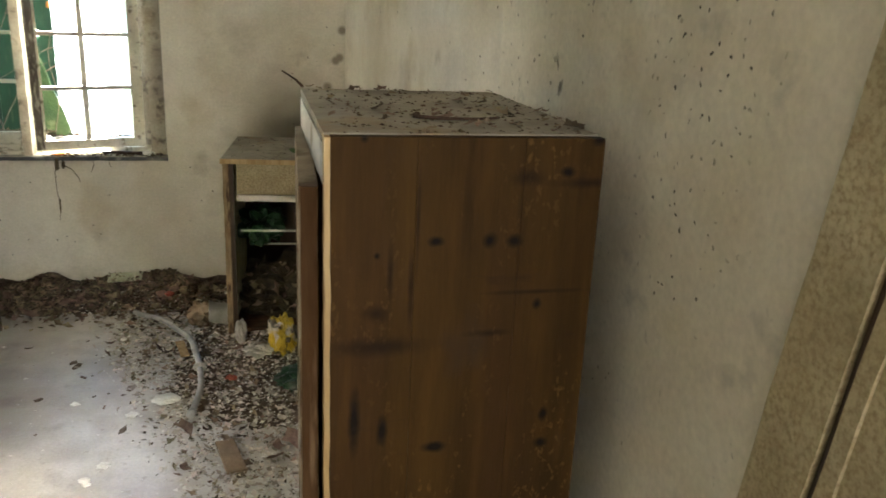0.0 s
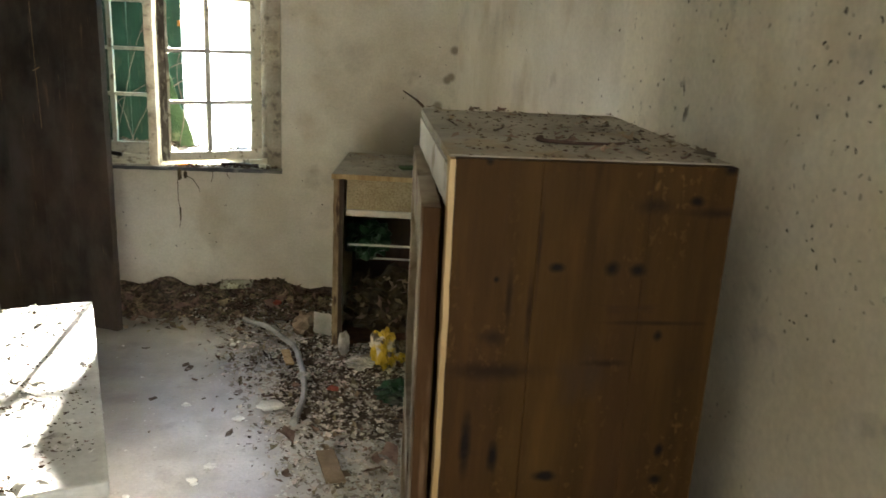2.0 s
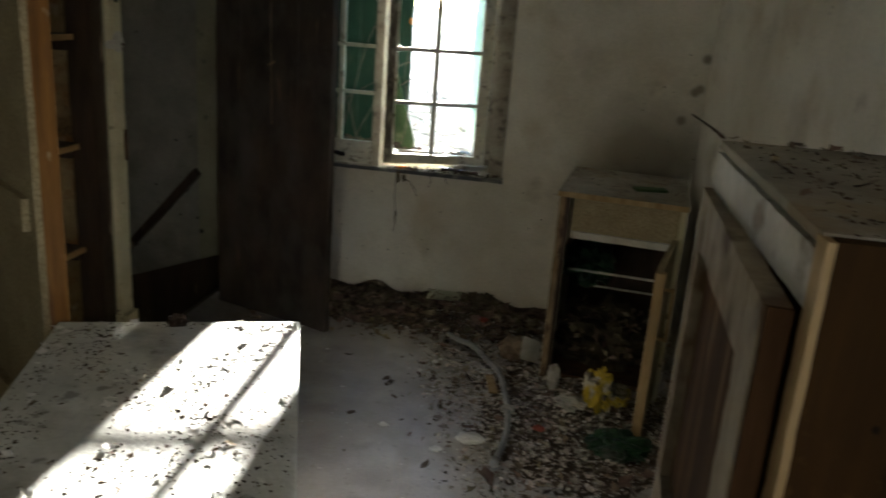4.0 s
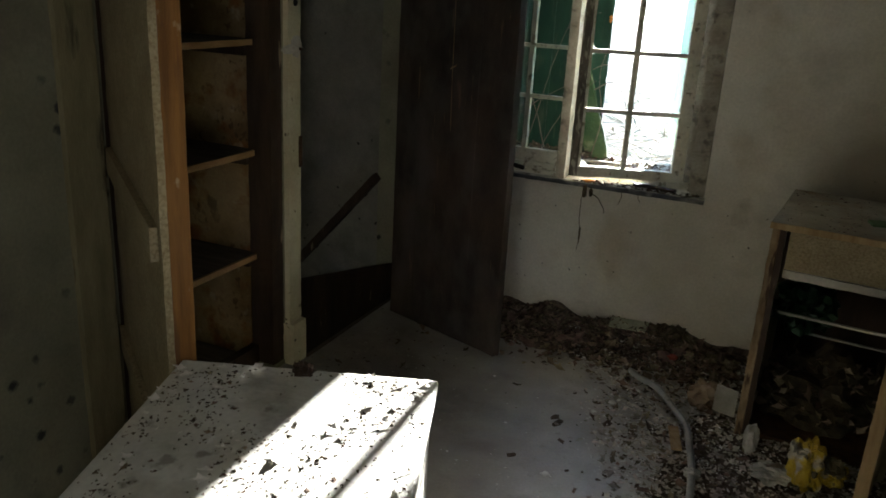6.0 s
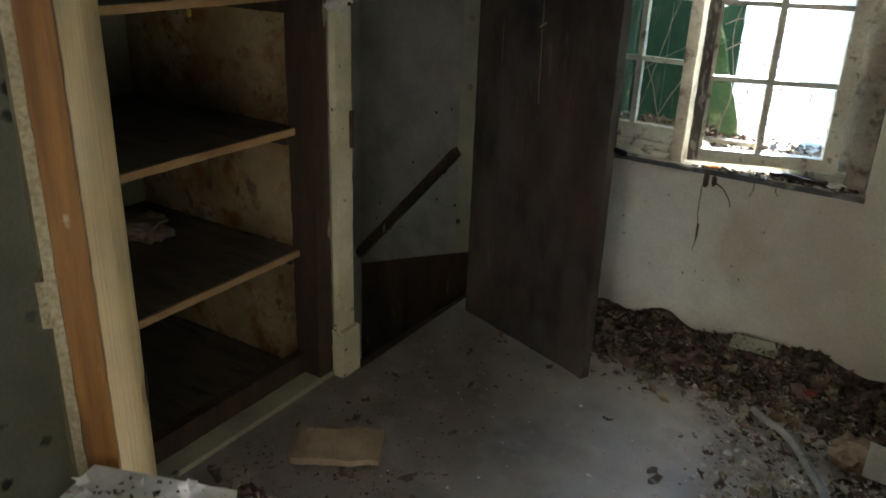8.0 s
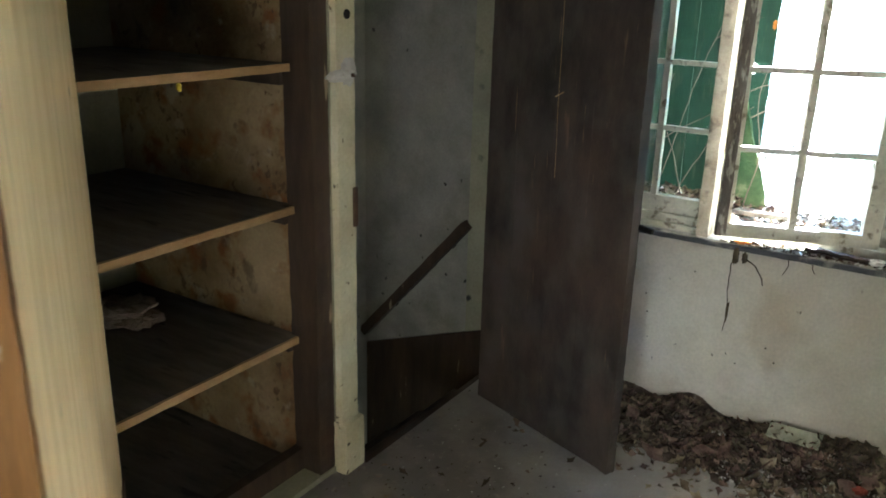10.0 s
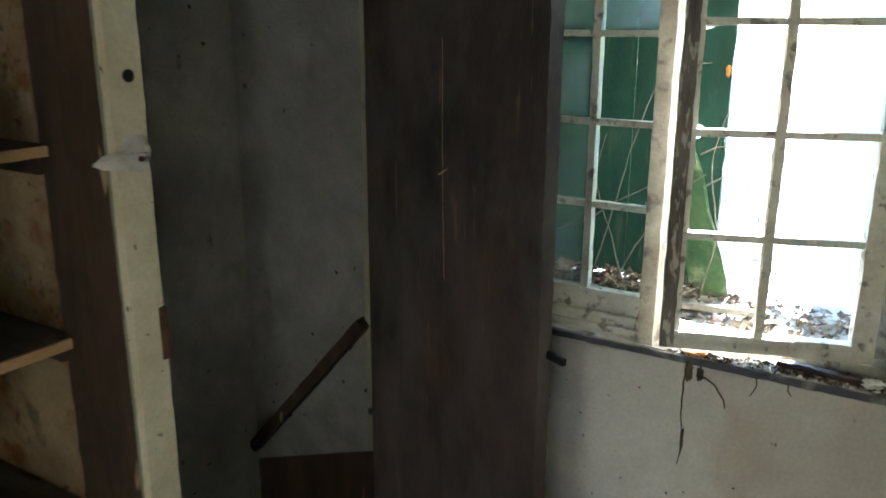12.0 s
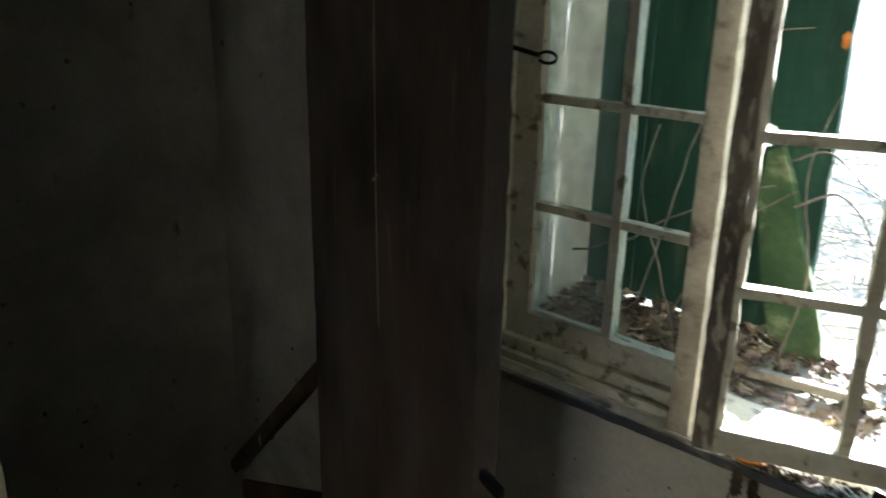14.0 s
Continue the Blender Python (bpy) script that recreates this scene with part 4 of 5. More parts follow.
# ---- outside: deep reveal, shutters, ledge, brambles, ground ----
sh = thing("window_shutter", (-1.0, 5.09, 0.79), "closed dark green boarded shutter outside the window", "shutter")
for i in range(4):
    a = -1.295 + 0.151 * i
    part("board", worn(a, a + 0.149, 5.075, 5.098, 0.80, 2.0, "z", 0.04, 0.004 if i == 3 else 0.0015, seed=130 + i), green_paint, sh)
for z in (1.0, 1.75):
    part("ledge", box(-1.28, -0.70, 5.099, 5.125, z - 0.05, z + 0.05), green_paint, sh)
sh2 = thing("open_shutter", (-0.2, 5.4, 0.79), "green shutter swung outwards, sunlight put into its pale colour", "shutter")
om = pose(-0.09, 5.15, 0, 0, 0, 125.0)
for i in range(4):
    part("board", worn(0.002 + 0.135 * i, 0.135 * i + 0.134, -0.011, 0.011, 0.80, 2.0, "z", 0.05, 0.0015, m=om, seed=140 + i), sunlit_green, sh2)
slab = bmesh.new()
prof = [(-0.745, 0.785), (-0.628, 0.785), (-0.640, 0.85), (-0.665, 0.93), (-0.690, 1.00), (-0.715, 1.06), (-0.735, 1.14), (-0.755, 1.20), (-0.785, 1.265), (-0.815, 1.25), (-0.82, 1.12), (-0.79, 0.95)]
fa = [slab.verts.new((p + 0.004 * math.sin(9 * q), 5.02 + 0.03 * (q - 0.8), q)) for p, q in prof]
fb = [slab.verts.new((p, 5.045 + 0.03 * (q - 0.8), q)) for p, q in prof]
slab.faces.new(fa)
slab.faces.new(fb[::-1])
for k in range(len(prof)):
    slab.faces.new([fa[k], fb[k], fb[(k + 1) % len(prof)], fa[(k + 1) % len(prof)]])
bmesh.ops.recalc_face_normals(slab, faces=slab.faces)
single("mossy_board", slab, moss_paint, "broken mossy green board leaning on the outer ledge", "board")
single("ledge_lath", box(-0.13, 0.13, -0.012, 0.012, -0.01, 0.01, m=pose(-0.60, 4.86, 0.803, 0, 0, 8)), grey_sash, "weathered lath lying on the outer ledge", "lath")


def ground_sheet():
    bm = bmesh.new()
    ys = [5.13, 5.5, 6, 7, 8.5, 11, 15, 22, 40, 90, 400]
    xs = [-400, -90, -30, -12, -6, -3, -1.5, -0.7, 0, 0.7, 1.5, 3, 6, 12, 30, 90, 400]
    grid = [[bm.verts.new((x, y, 0.50 + 0.05 * min(y - 5.1, 4) + 0.06 * noise.noise(Vector((x * 1.7, y * 1.7, 0))))) for x in xs] for y in ys]
    for j in range(len(ys) - 1):
        for i in range(len(xs) - 1):
            bm.faces.new([grid[j][i], grid[j][i + 1], grid[j + 1][i + 1], grid[j + 1][i]])
    return bm


struct("ground", ground_sheet(), earth, "sunlit garden ground strewn with dead stems", "ground")


def stems(count, x0, x1, y0, y1, z, length, r, lean, seed):
    rnd = random.Random(seed)
    v, f = [], []
    for _ in range(count):
        p = Vector((rnd.uniform(x0, x1), rnd.uniform(y0, y1), z))
        p.z += 0.05 * (min(p.y, 9.1) - 5.1)
        a, ln = rnd.uniform(0, math.tau), length * rnd.uniform(0.4, 1.3)
        d = Vector((math.cos(a), math.sin(a), rnd.uniform(*lean))).normalized()
        side = d.cross(Vector((0, 0, 1))).normalized() * r * rnd.uniform(0.6, 1.5)
        up = side.cross(d).normalized() * side.length
        bend = Vector((rnd.uniform(-1, 1), rnd.uniform(-1, 1), rnd.uniform(-0.8, 0.4))) * ln * 0.18
        k = len(v)
        for s, w in ((0, 1), (0.5, 0.8), (1, 0.3)):
            c = p + d * ln * s + bend * s * s
            v += [c + side * w, c + up * w, c - side * w]
        for i in range(2):
            for j in range(3):
                f.append((k + i * 3 + j, k + i * 3 + (j + 1) % 3, k + i * 3 + 3 + (j + 1) % 3, k + i * 3 + 3 + j))
    me = bpy.data.meshes.new("stems")
    me.from_pydata([tuple(q) for q in v], [], f)
    return me


def stuff(name, me, material, label, category):
    me.name = name
    me.materials.append(material)
    return tagged(new(name, me), label, category, "", "stuff")


stuff("dead_stems", stems(1300, -2.2, 1.6, 5.3, 9.5, 0.52, 0.4, 0.0035, (-0.05, 0.5), 3), straw, "pale dead stems and straw covering the garden ground", "dead stems")
stuff("bramble_stems", stems(190, -0.75, 0.5, 5.3, 7.0, 0.45, 0.65, 0.004, (0.0, 0.45), 5), twig, "bare arching bramble stems beyond the window", "brambles")


def curve_through(pts, n_):
    """A smooth line through the points."""
    p = [Vector(q) for q in pts]
    p = [2 * p[0] - p[1], *p, 2 * p[-1] - p[-2]]
    line = []
    for i in range(1, len(p) - 2):
        for k in range(n_):
            t = k / n_
            line.append(0.5 * (2 * p[i] + (p[i + 1] - p[i - 1]) * t + (2 * p[i - 1] - 5 * p[i] + 4 * p[i + 1] - p[i + 2]) * t * t + (3 * p[i] - p[i - 1] - 3 * p[i + 1] + p[i + 2]) * t ** 3))
    return line + [p[-2]]


vine = thing("bare_creeper", (-0.95, 4.87, 0.79), "bare creeper twigs growing behind the broken panes", "creeper")
for pts in ([(-1.05, 4.9, 0.80), (-0.98, 4.88, 1.05), (-0.90, 4.86, 1.35), (-0.80, 4.87, 1.62), (-0.74, 4.9, 1.9)],
            [(-1.12, 4.9, 0.98), (-0.98, 4.86, 1.08), (-0.84, 4.84, 1.17), (-0.72, 4.83, 1.22)],
            [(-0.98, 4.92, 0.80), (-0.90, 4.9, 0.95), (-0.80, 4.88, 1.12), (-0.70, 4.9, 1.2)],
            [(-0.93, 4.9, 0.80), (-0.97, 4.86, 0.98), (-1.03, 4.86, 1.15), (-1.02, 4.9, 1.3)],
            [(-1.2, 4.86, 0.97), (-1.12, 4.84, 1.0), (-1.04, 4.83, 1.07)],
            [(-0.86, 4.86, 1.45), (-0.78, 4.84, 1.52), (-0.70, 4.85, 1.53)],
            [(-0.70, 4.95, 0.80), (-0.66, 4.93, 1.0), (-0.69, 4.92, 1.22), (-0.66, 4.95, 1.4)],
            [(-0.74, 4.96, 1.25), (-0.66, 4.95, 1.28), (-0.58, 4.94, 1.22)],
            [(-0.72, 4.97, 1.15), (-0.63, 4.95, 1.2), (-0.56, 4.94, 1.12), (-0.54, 4.95, 1.0)]):
    part("twig", tube([a + 0.006 * noise.noise_vector(a * 14) for a in curve_through(pts, 6)], 0.0032, 6, 0.4), twig, vine)


# ---- leaf litter, crumbs and rubbish ----
def leaf_bits(place, count, lo, hi, seed, curl=0.5, flat=0.5):
    """Many small curled leaves; place(rnd) gives each one's spot."""
    rnd = random.Random(seed)
    v, f = [], []
    shape = [(-0.5, 0.0), (-0.22, 0.20), (-0.08, 0.42), (0.12, 0.22), (0.5, 0.0), (0.12, -0.22), (-0.08, -0.42), (-0.22, -0.20)]
    for _ in range(count):
        p = place(rnd)
        s = rnd.uniform(lo, hi) * (1.4 if rnd.random() < 0.12 else 1)
        m = pose(p[0], p[1], p[2] + s * 0.12, rnd.gauss(0, 35) * flat, rnd.gauss(0, 35) * flat, rnd.uniform(0, 360))
        k = len(v)
        c = rnd.uniform(0.2, 1.0) * curl
        wob = [rnd.uniform(0.7, 1.25) for _ in shape]
        asp = rnd.uniform(0.55, 1.1)
        v.append(m @ Vector((0, 0, 0)))
        for (x, y), w in zip(shape, wob):
            v.append(m @ Vector((x * s * w, y * s * w * asp, s * c * (y * y * 1.6 + 0.5 * x * x) * rnd.uniform(0.6, 1.3))))
        for i in range(8):
            f.append((k, k + 1 + i, k + 1 + (i + 1) % 8))
    me = bpy.data.meshes.new("leaves")
    me.from_pydata([tuple(q) for q in v], [], f)
    return me


def crumbs(place, count, lo, hi, seed, squash=0.6):
    rnd = random.Random(seed)
    v, f = [], []
    base = [(1, 0, 0), (-0.5, 0.85, 0), (-0.5, -0.85, 0), (0.1, 0.1, 0.9)]
    for _ in range(count):
        p = place(rnd)
        s = rnd.uniform(lo, hi) * (1.8 if rnd.random() < 0.08 else 1)
        a = rnd.uniform(0, math.tau)
        k = len(v)
        for x, y, z in base:
            x, y, z = x * s * rnd.uniform(0.5, 1.3), y * s * rnd.uniform(0.5, 1.2), z * s * squash * rnd.uniform(0.4, 1.3)
            v.append((p[0] + x * math.cos(a) - y * math.sin(a), p[1] + x * math.sin(a) + y * math.cos(a), p[2] + z - 0.0005))
        f += [(k, k + 1, k + 3), (k + 1, k + 2, k + 3), (k + 2, k, k + 3), (k, k + 2, k + 1)]
    me = bpy.data.meshes.new("crumbs")
    me.from_pydata(v, [], f)
    return me


def swing(x, y):
    """The litter lies askew in the room."""
    c, s_ = math.cos(0.105), math.sin(0.105)
    dx_, dy_ = x + 0.45, y - 4.5
    return -0.45 + c * dx_ - s_ * dy_, 4.5 + s_ * dx_ + c * dy_


def left_edge(y):
    """How far the litter reaches out into the floor."""
    pts = [(1.6, 0.12), (2.2, 0.02), (2.8, -0.12), (3.2, -0.22), (3.6, -0.34), (4.0, -0.36), (4.2, -0.5)]
    return float(np.interp(y, [q[0] for q in pts], [q[1] for q in pts]))


def heap(x, y):
    """The height of the drifted litter."""
    w = max(0.0, 1 - (4.57 - y) / 0.34) ** 1.3 * (0.125 if x > -1.25 else 0.0)
    w *= 0.75 + 0.5 * noise.noise(Vector((x * 5, y * 5, 1.0)))
    c = 0.055 * max(0.0, 1 - math.hypot((x - 0.42) / 0.45, (y - 3.6) / 0.7))
    return max(0.0, w + c + 0.012 * noise.noise(Vector((x * 11, y * 11, 4.0))))


def on_floor(rnd):
    while True:
        y = rnd.uniform(1.5, 4.45)
        x = rnd.uniform(-0.6, 0.86)
        soft = left_edge(y) + rnd.gauss(0.03, 0.07)
        keep_ = x > soft
        x, y = swing(x, y)
        if keep_ and x < 0.95 and y < 4.5 and not (0.24 < x < 0.8 and y > 3.86) and not (0.48 < x < 0.9 and 1.2 < y < 1.83):
            return x, y, heap(x, y) + 0.002


def along_wall(rnd):
    while True:
        x = rnd.uniform(-1.3, 0.2)
        y = 4.55 - abs(rnd.gauss(0, 0.16))
        if y > 3.9 and not (x < -0.85 and y < 4.10):
            return x, y, heap(x, y) + 0.003


def heap_sheet():
    bm = bmesh.new()
    xs, ys = np.linspace(-1.32, 0.84, 84), np.concatenate([np.linspace(2.9, 4.1, 26), np.linspace(4.13, 4.58, 24)])
    grid = [[bm.verts.new((x, y, heap(x, y) - 0.006 + 0.006 * noise.noise(Vector((x * 40, y * 40, 0))))) for x in xs] for y in ys]
    for j in range(len(ys) - 1):
        for i in range(len(xs) - 1):
            q = [grid[j][i], grid[j][i + 1], grid[j + 1][i + 1], grid[j + 1][i]]
            if max(p.co.z for p in q) > -0.002:
                bm.faces.new(q)
    bmesh.ops.delete(bm, geom=[p for p in bm.verts if not p.link_faces], context="VERTS")
    return bm


tagged(mesh_ob("litter_drift", heap_sheet(), litter_mat), "drift of dark leaf soil heaped along the wall", "leaf litter", "", "stuff")
stuff("wall_leaves", leaf_bits(along_wall, 2800, 0.025, 0.06, 11, 0.9, 0.8), leaf_mat, "brown dead leaves drifted along the foot of the wall", "leaf litter")
stuff("floor_leaves", leaf_bits(on_floor, 6000, 0.012, 0.036, 12, 0.7, 0.5), grey_leaf, "dusty grey-brown leaf litter spread over the floor", "leaf litter")
stuff("floor_brown_leaves", leaf_bits(on_floor, 900, 0.02, 0.05, 13, 0.9, 0.7), leaf_mat, "brown dead leaves among the floor litter", "leaf litter")
stuff("floor_crumbs", crumbs(on_floor, 3500, 0.003, 0.010, 14), chip_mat, "pale plaster crumbs among the floor litter", "crumbs")
stuff("dark_crumbs", crumbs(on_floor, 2500, 0.003, 0.009, 15), dirt_mat, "dark soil crumbs among the floor litter", "crumbs")


def open_floor(rnd):
    return rnd.uniform(-1.5, 0.25), rnd.uniform(1.7, 4.2), 0.004


def stair_corner(rnd):
    return rnd.uniform(-1.58, -0.95), 2.5 + abs(rnd.gauss(0, 0.75)), 0.004


stuff("scattered_chips", crumbs(open_floor, 170, 0.002, 0.007, 16, 0.4), chip_mat, "small white chips scattered on the concrete", "crumbs")
stuff("dark_floor_dirt", crumbs(stair_corner, 700, 0.002, 0.008, 17, 0.4), dirt_mat, "dark dirt scattered before the niche and stairs", "dirt")
stuff("stair_side_leaves", leaf_bits(stair_corner, 60, 0.02, 0.05, 18, 0.8, 0.5), leaf_mat, "a few brown leaves before the stair doorway", "leaf litter")

for i, (x, y, s) in enumerate([(-0.34, 3.265, 0.018), (-0.11, 3.145, 0.028), (-0.157, 2.787, 0.026), (-0.204, 2.70, 0.02), (-0.193, 2.675, 0.014), (-0.57, 4.47, 0.03), (-0.62, 2.9, 0.014), (-0.25, 3.9, 0.018), (-0.4, 2.6, 0.014)]):
    single("plaster_chip", lump((x, y, 0.006 + (heap(x, y) if y > 4 else 0)), (s, s * 0.7, 0.007), 0.5, 2, i + 2.0), chip_mat, "small white plaster chip lying on the concrete", "plaster chip", "plaster chips")

# grey pipe lying in an arc
arc = [(-0.235, 4.185), (-0.19, 4.14), (-0.09, 4.07), (0.0, 3.92), (0.06, 3.80), (0.095, 3.64), (0.125, 3.47), (0.141, 3.27), (0.12, 3.09)]
pipe = thing("plastic_pipe", (0.05, 3.6, 0.02), "grey plastic pipe lying in an arc on the litter", "pipe")
part("pipe", tube(curve_through([(x, y, 0.03 + heap(x, y)) for x, y in arc], 4), 0.0135, 12), hose_mat, pipe)
part("pipe_end", tube([(0.12, 3.09, 0.03 + heap(0.12, 3.09)), (0.115, 3.06, 0.029 + heap(0.12, 3.06))], 0.0165, 12), hose_mat, pipe)
part("joint", lump((0.127, 3.45, 0.034 + heap(0.127, 3.45)), (0.03, 0.018, 0.018), 0.5, 3, 4), white_plastic, pipe, "white taped joint")

single("yellow_bag", lump((0.478, 3.56, 0.13), (0.06, 0.05, 0.11), 0.5, 4, 6.3, 1.7), yellow_mat, "crumpled yellow plastic bag among the leaves", "bag")
single("yellow_bag", lump((0.56, 3.60, 0.11), (0.05, 0.045, 0.05), 0.5, 4, 2.3, 1.8), yellow_mat, "crumpled yellow plastic bag lying in the cabinet front", "bag")
single("white_bag", lump((0.378, 3.55, 0.075), (0.065, 0.05, 0.025), 0.5, 4, 9.1, 1.8), white_plastic, "flattened dirty white plastic bag on the litter", "bag")
single("pale_bottle", lump((0.298, 3.72, 0.09), (0.028, 0.028, 0.058), 0.35, 3, 4.7), white_plastic, "dirty crushed pale plastic bottle by the cabinet", "bottle")
single("green_bag", lump((0.56, 3.28, 0.055), (0.11, 0.08, 0.05), 0.5, 4, 3.3, 2.6), green_plastic, "crumpled green plastic bag on the floor litter", "bag")
single("green_bag", lump((0.40, 4.13, 0.50), (0.10, 0.12, 0.09), 0.5, 4, 7.3, 2.4), green_plastic, "crumpled green plastic bag caught inside the cabinet", "bag")
single("rotting_rubbish", lump((0.52, 4.15, 0.13), (0.22, 0.20, 0.17), 0.4, 4, 5.5, 3.2), dirt_mat, "heap of dark rotting rubbish inside the cabinet", "rubbish")
stuff("cabinet_leaves", leaf_bits(lambda r: (r.uniform(0.31, 0.72), r.uniform(3.90, 4.15), r.uniform(0.10, 0.30)), 140, 0.03, 0.07, 19, 0.9, 1.0), leaf_mat, "orange-brown leaves on the rubbish in the cabinet", "leaf litter")
single("clod", lump((0.108, 4.06, 0.055), (0.075, 0.06, 0.06), 0.45, 3, 2.2, 2.6), card, "brown sodden lump of cardboard in the litter", "cardboard")
single("white_paper", box(-0.05, 0.05, -0.001, 0.001, -0.055, 0.055, bev=0, m=pose(0.182, 4.02, 0.075, -35, 20, 25)), white_plastic, "torn scrap of white paper in the litter", "paper")
single("white_saucer", lump((0.007, 3.235, 0.018), (0.055, 0.04, 0.014), 0.25, 3, 1.2), chip_mat, "flat white lump of plaster on the litter edge", "plaster")
single("lath", box(-0.02, 0.02, -0.075, 0.075, -0.005, 0.005, m=pose(0.036, 3.69, 0.035, 4, 0, 14)), raw_edge, "short pale wooden lath in the litter", "lath", "laths")
single("lath", box(-0.035, 0.035, -0.10, 0.10, -0.006, 0.006, m=pose(0.273, 2.76, 0.02, 3, 2, 14)), card, "grey weathered board end lying in the litter", "lath", "laths")
pale_sheet = mat("pale_green_board", (0.40, 0.42, 0.30), (0.55, 0.56, 0.44), 7.0, 0.8, 0.2, c3=(0.22, 0.24, 0.14), scale3=9.0)
single("green_sheet", box(-0.09, 0.09, -0.035, 0.035, -0.003, 0.003, m=pose(-0.32, 4.51, 0.11, 24, -3, -4)), pale_sheet, "pale green broken sheet on the leaf drift", "sheet")
single("board_offcut", worn(-0.14, 0.14, -0.08, 0.08, -0.012, 0.012, "x", 0.02, 0.008, m=pose(-1.30, 3.17, 0.024, 2, -3, 28)), card, "ragged brown board offcut on the dirty floor", "board")
single("red_wrapper", lump((-0.08, 4.36, 0.06), (0.022, 0.016, 0.013), 0.5, 3, 3.3), red_plastic, "faded red plastic scrap among the leaves", "wrapper")
single("red_wrapper", lump((0.26, 3.36, 0.035), (0.025, 0.016, 0.012), 0.5, 3, 5.3), red_plastic, "faded red plastic scrap among the leaves", "wrapper")

# dead leaves large enough to tell apart
leaf_me = leaf_bits(lambda r: (0, 0, 0), 1, 0.10, 0.10, 31, 0.9, 0.0)
leaf_me.materials.append(leaf_mat)
rl = random.Random(8)
for i in range(46):
    x, y, z = along_wall(rl) if i % 2 else on_floor(rl)
    ob = tagged(new("dead_leaf", leaf_me), "curled brown dead leaf lying on the litter", "leaf", "dead leaves")
    s = rl.uniform(0.5, 0.95)
    ob.matrix_basis = pose(x, y, z + 0.004, rl.gauss(0, 20), rl.gauss(0, 20), rl.uniform(0, 360)) @ Matrix.Diagonal((s, s, s, 1))


# dirt on the chest
def on_chest(rnd):
    while True:
        p = Vector((rnd.uniform(-0.546, -0.01), rnd.uniform(-0.91, -0.01), 0.8205))
        if noise.noise(Vector((p.x * 9, p.y * 4, 1.0))) + 0.5 * noise.noise(p * 22) > rnd.uniform(-0.25, 0.55):
            q = tm @ p
            return q.x, q.y, q.z


stuff("chest_dirt", crumbs(on_chest, 2000, 0.0015, 0.0052, 21, 0.5), dirt_mat, "dark dirt and droppings strewn over the chest top", "dirt")
stuff("chest_leaf_flakes", leaf_bits(on_chest, 120, 0.007, 0.018, 22, 0.6, 0.35), leaf_mat, "small leaf flakes strewn over the chest top", "leaf litter")
stuff("chest_paint_flakes", leaf_bits(on_chest, 90, 0.012, 0.04, 23, 0.7, 0.25), chip_mat, "curled white paint flakes on the chest top", "paint flakes")
single("dirt_clod", lump((-0.615, 2.165, 0.830), (0.022, 0.016, 0.016), 0.7, 3, 7.7, 3.0), brown_wood, "dark clod of dirt on the chest edge", "dirt")


# dirt on the tall cupboard and the wrecked cabinet
def on_cab(rnd):
    q = cm @ Vector((rnd.uniform(0.01, CW), rnd.uniform(0.02, CD), CH))
    return q.x, q.y, q.z


def on_wreck(rnd):
    q = bm_ @ Vector((rnd.uniform(0.0, BW), rnd.uniform(0.0, BD - 0.02), BH))
    return q.x, q.y, q.z


stuff("cupboard_top_dirt", crumbs(on_cab, 420, 0.0015, 0.006, 24, 0.5), dirt_mat, "crumbs of dirt and rotted leaf on the cupboard top", "dirt")
stuff("cupboard_top_leaves", leaf_bits(on_cab, 70, 0.012, 0.035, 25, 0.8, 0.4), leaf_mat, "small brown leaf flakes on the cupboard top", "leaf litter")
single("bark_strip", tube([cm @ Vector((0.22 + 0.07 * math.cos(a), 0.17 + 0.035 * math.sin(a), CH + 0.004)) for a in np.linspace(2.6, 5.9, 14)], 0.004, 6, 0.5), dirt_mat, "curved dark strip of bark on the cupboard top", "bark")
stuff("cabinet_top_dirt", crumbs(on_wreck, 300, 0.002, 0.007, 26, 0.5), dirt_mat, "crumbs of dirt on the wrecked cabinet top", "dirt")
single("tile_piece", box(-0.07, 0.07, -0.03, 0.03, 0, 0.012, m=bm_ @ pose(0.36, 0.22, BH + 0.001, 0, 0, 20)), moss_paint, "mossy broken tile lying on the cabinet top", "tile")
single("twig", tube([cm @ Vector(p) for p in ((0.0, CD - 0.02, CH + 0.003), (-0.01, CD + 0.04, CH + 0.010), (-0.035, CD + 0.10, CH + 0.022))], 0.003, 6, 0.5), dirt_mat, "dry dark twig sticking out from the cupboard top", "twig")


# dirt, glass and roots on the window sill
def on_sill(rnd):
    x = rnd.uniform(-0.68, -0.10)
    return x, rnd.uniform(4.545, 4.555 + 0.33 * max(0.0, x + 0.60)), 0.766


stuff("sill_dirt", crumbs(on_sill, 520, 0.002, 0.009, 27, 0.7), dirt_mat, "dark dirt lying on the window sill", "dirt")
stuff("sill_leaves", leaf_bits(on_sill, 60, 0.015, 0.04, 28, 0.9, 0.6), leaf_mat, "dead leaves on the window sill", "leaf litter")
stuff("sill_chips", crumbs(on_sill, 90, 0.003, 0.012, 29, 0.5), chip_mat, "white chips of paint and putty on the sill", "crumbs")
stuff("ledge_leaves", leaf_bits(lambda r: (r.uniform(-0.72, -0.15), r.uniform(4.74, 5.05), 0.788), 520, 0.014, 0.042, 30, 0.9, 0.6), leaf_mat, "dead leaves on the outer window ledge", "leaf litter")
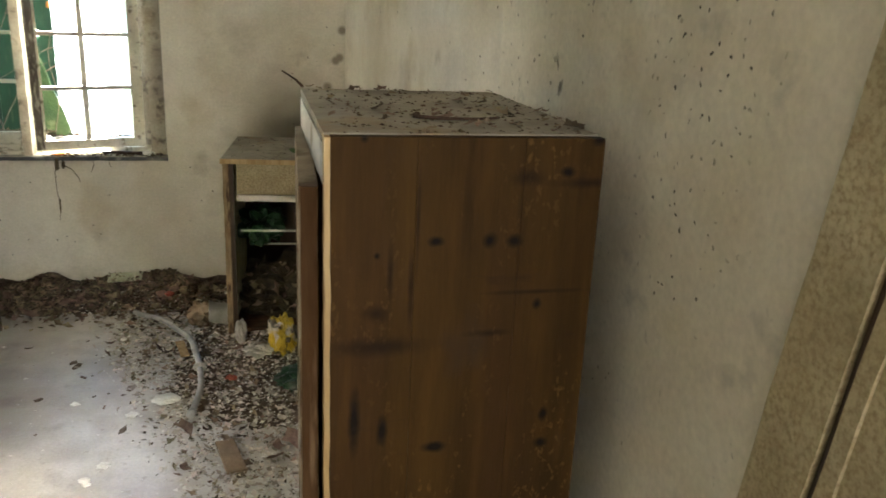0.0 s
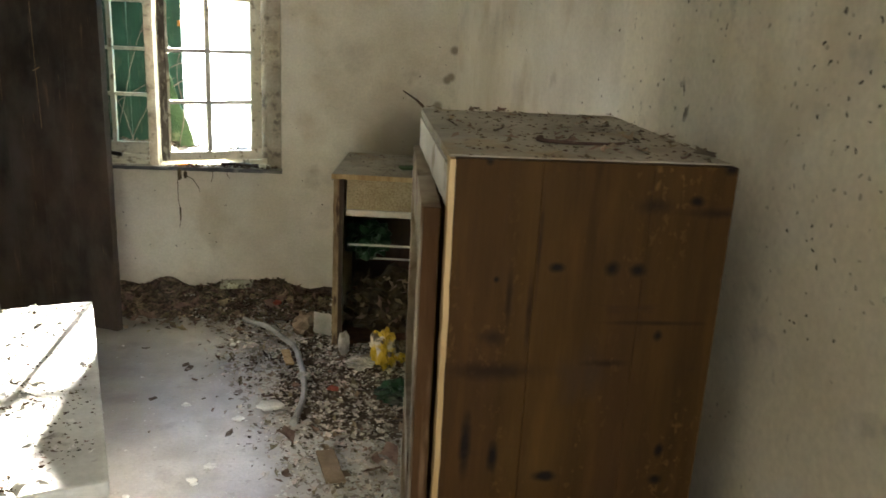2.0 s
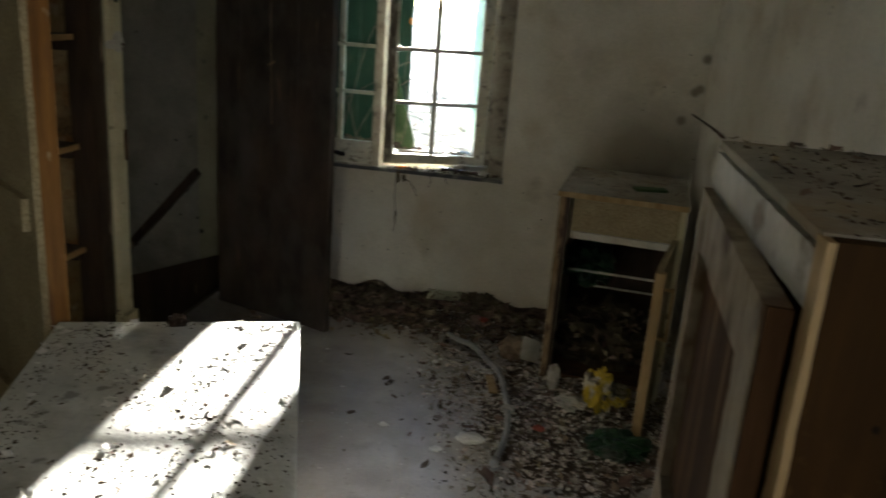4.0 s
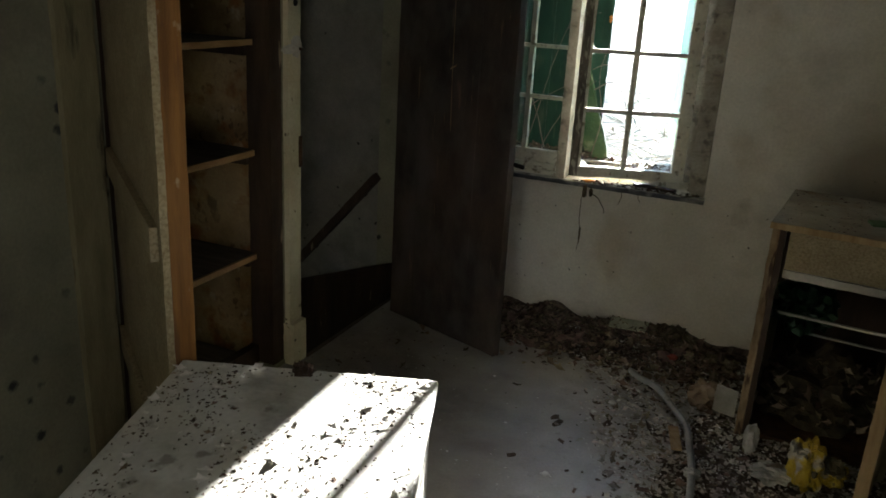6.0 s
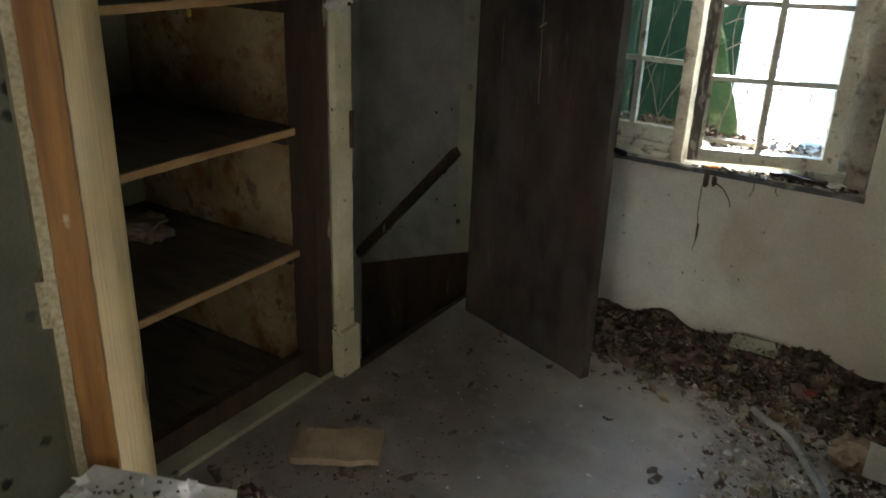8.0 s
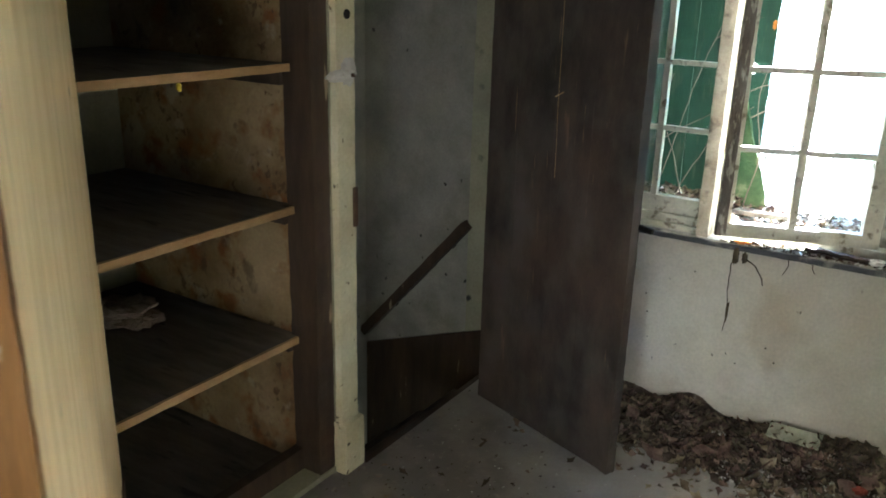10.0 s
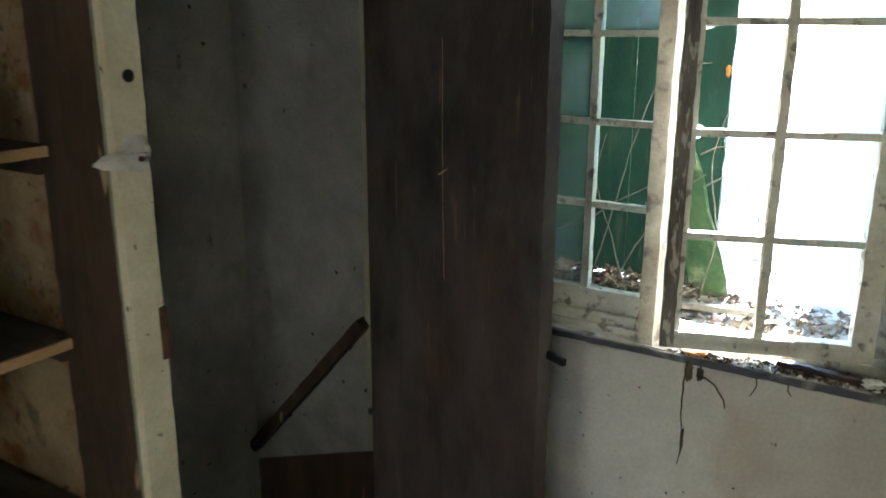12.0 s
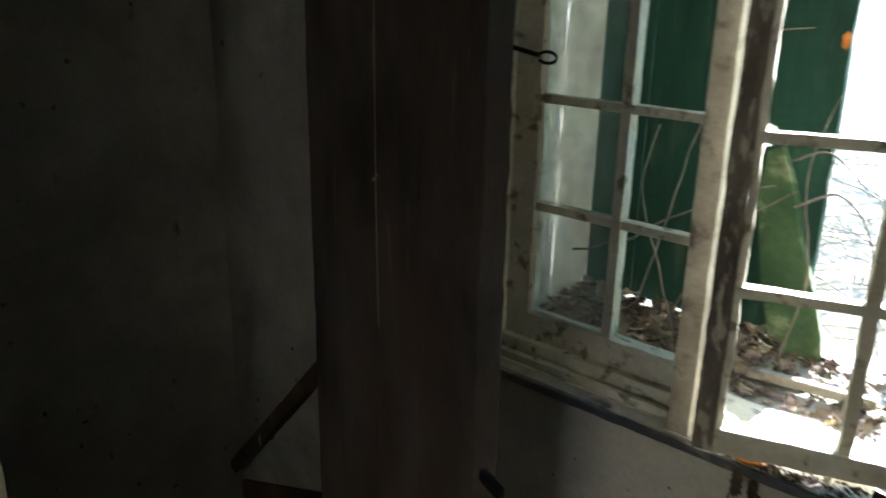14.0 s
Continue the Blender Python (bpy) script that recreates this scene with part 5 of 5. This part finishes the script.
stuff("ledge_soil", leaf_bits(lambda r: (r.uniform(-1.26, -0.72), r.uniform(4.73, 5.05), 0.789 + 0.03 * r.random()), 1500, 0.02, 0.05, 33, 0.8, 0.6), leaf_mat, "dark leaf mould banked on the ledge behind the shutter", "leaf litter")
single("orange_leaf", lump((-0.60, 4.55, 0.774), (0.03, 0.014, 0.008), 0.6, 3, 3.1), orange_leaf, "bright orange leaf lying on the sill", "leaf")
single("orange_leaf", lump((-0.70, 5.06, 1.50), (0.008, 0.004, 0.016), 0.6, 3, 4.1), orange_leaf, "orange leaf caught on the shutter edge", "leaf")
single("rotten_stick", worn(-0.13, 0.13, -0.012, 0.012, -0.006, 0.008, "x", 0.02, 0.005, m=pose(-0.27, 4.585, 0.775, 0, 2, -4)), brown_wood, "rotten dark stick on the window sill", "stick")
single("putty_lump", lump((-0.17, 4.575, 0.777), (0.03, 0.018, 0.012), 0.5, 3, 6.1), chip_mat, "grey lump of putty on the window sill", "putty")


def strand(name, pts, r, label):
    t = thing(name, pts[0], label, "root")
    fine_pts = []
    for i in range(len(pts) - 1):
        for s in (0, 0.25, 0.5, 0.75):
            a = Vector(pts[i]).lerp(Vector(pts[i + 1]), s)
            fine_pts.append(a + 0.003 * noise.noise_vector(a * 31))
    part("strand", tube(fine_pts + [Vector(pts[-1])], r, 6, 0.6), dirt_mat, t)
    return t


r1 = strand("hanging_root", [(-0.615, 4.546, 0.753), (-0.618, 4.538, 0.723), (-0.628, 4.553, 0.678), (-0.632, 4.566, 0.578), (-0.622, 4.566, 0.498), (-0.63, 4.568, 0.418)], 0.0022, "thin dirty root hanging from the window sill")
part("clot", lump((-0.613, 4.540, 0.723), (0.010, 0.006, 0.03), 0.6, 3, 2.0), dirt_mat, r1)
part("clot", lump((-0.622, 4.565, 0.498), (0.005, 0.004, 0.035), 0.6, 3, 3.0), dirt_mat, r1)
r2 = strand("hanging_root", [(-0.585, 4.544, 0.753), (-0.58, 4.536, 0.718), (-0.545, 4.548, 0.693), (-0.520, 4.563, 0.648), (-0.515, 4.566, 0.623)], 0.003, "short curled root hanging from the window sill")
part("clot", lump((-0.582, 4.536, 0.720), (0.009, 0.006, 0.018), 0.6, 3, 5.0), dirt_mat, r2)
strand("hanging_root", [(-0.44, 4.544, 0.753), (-0.437, 4.540, 0.718), (-0.455, 4.563, 0.678)], 0.002, "short dirty root hanging from the window sill")
strand("hanging_root", [(-0.36, 4.544, 0.753), (-0.362, 4.542, 0.723), (-0.352, 4.562, 0.703)], 0.002, "short dirty root hanging from the window sill")
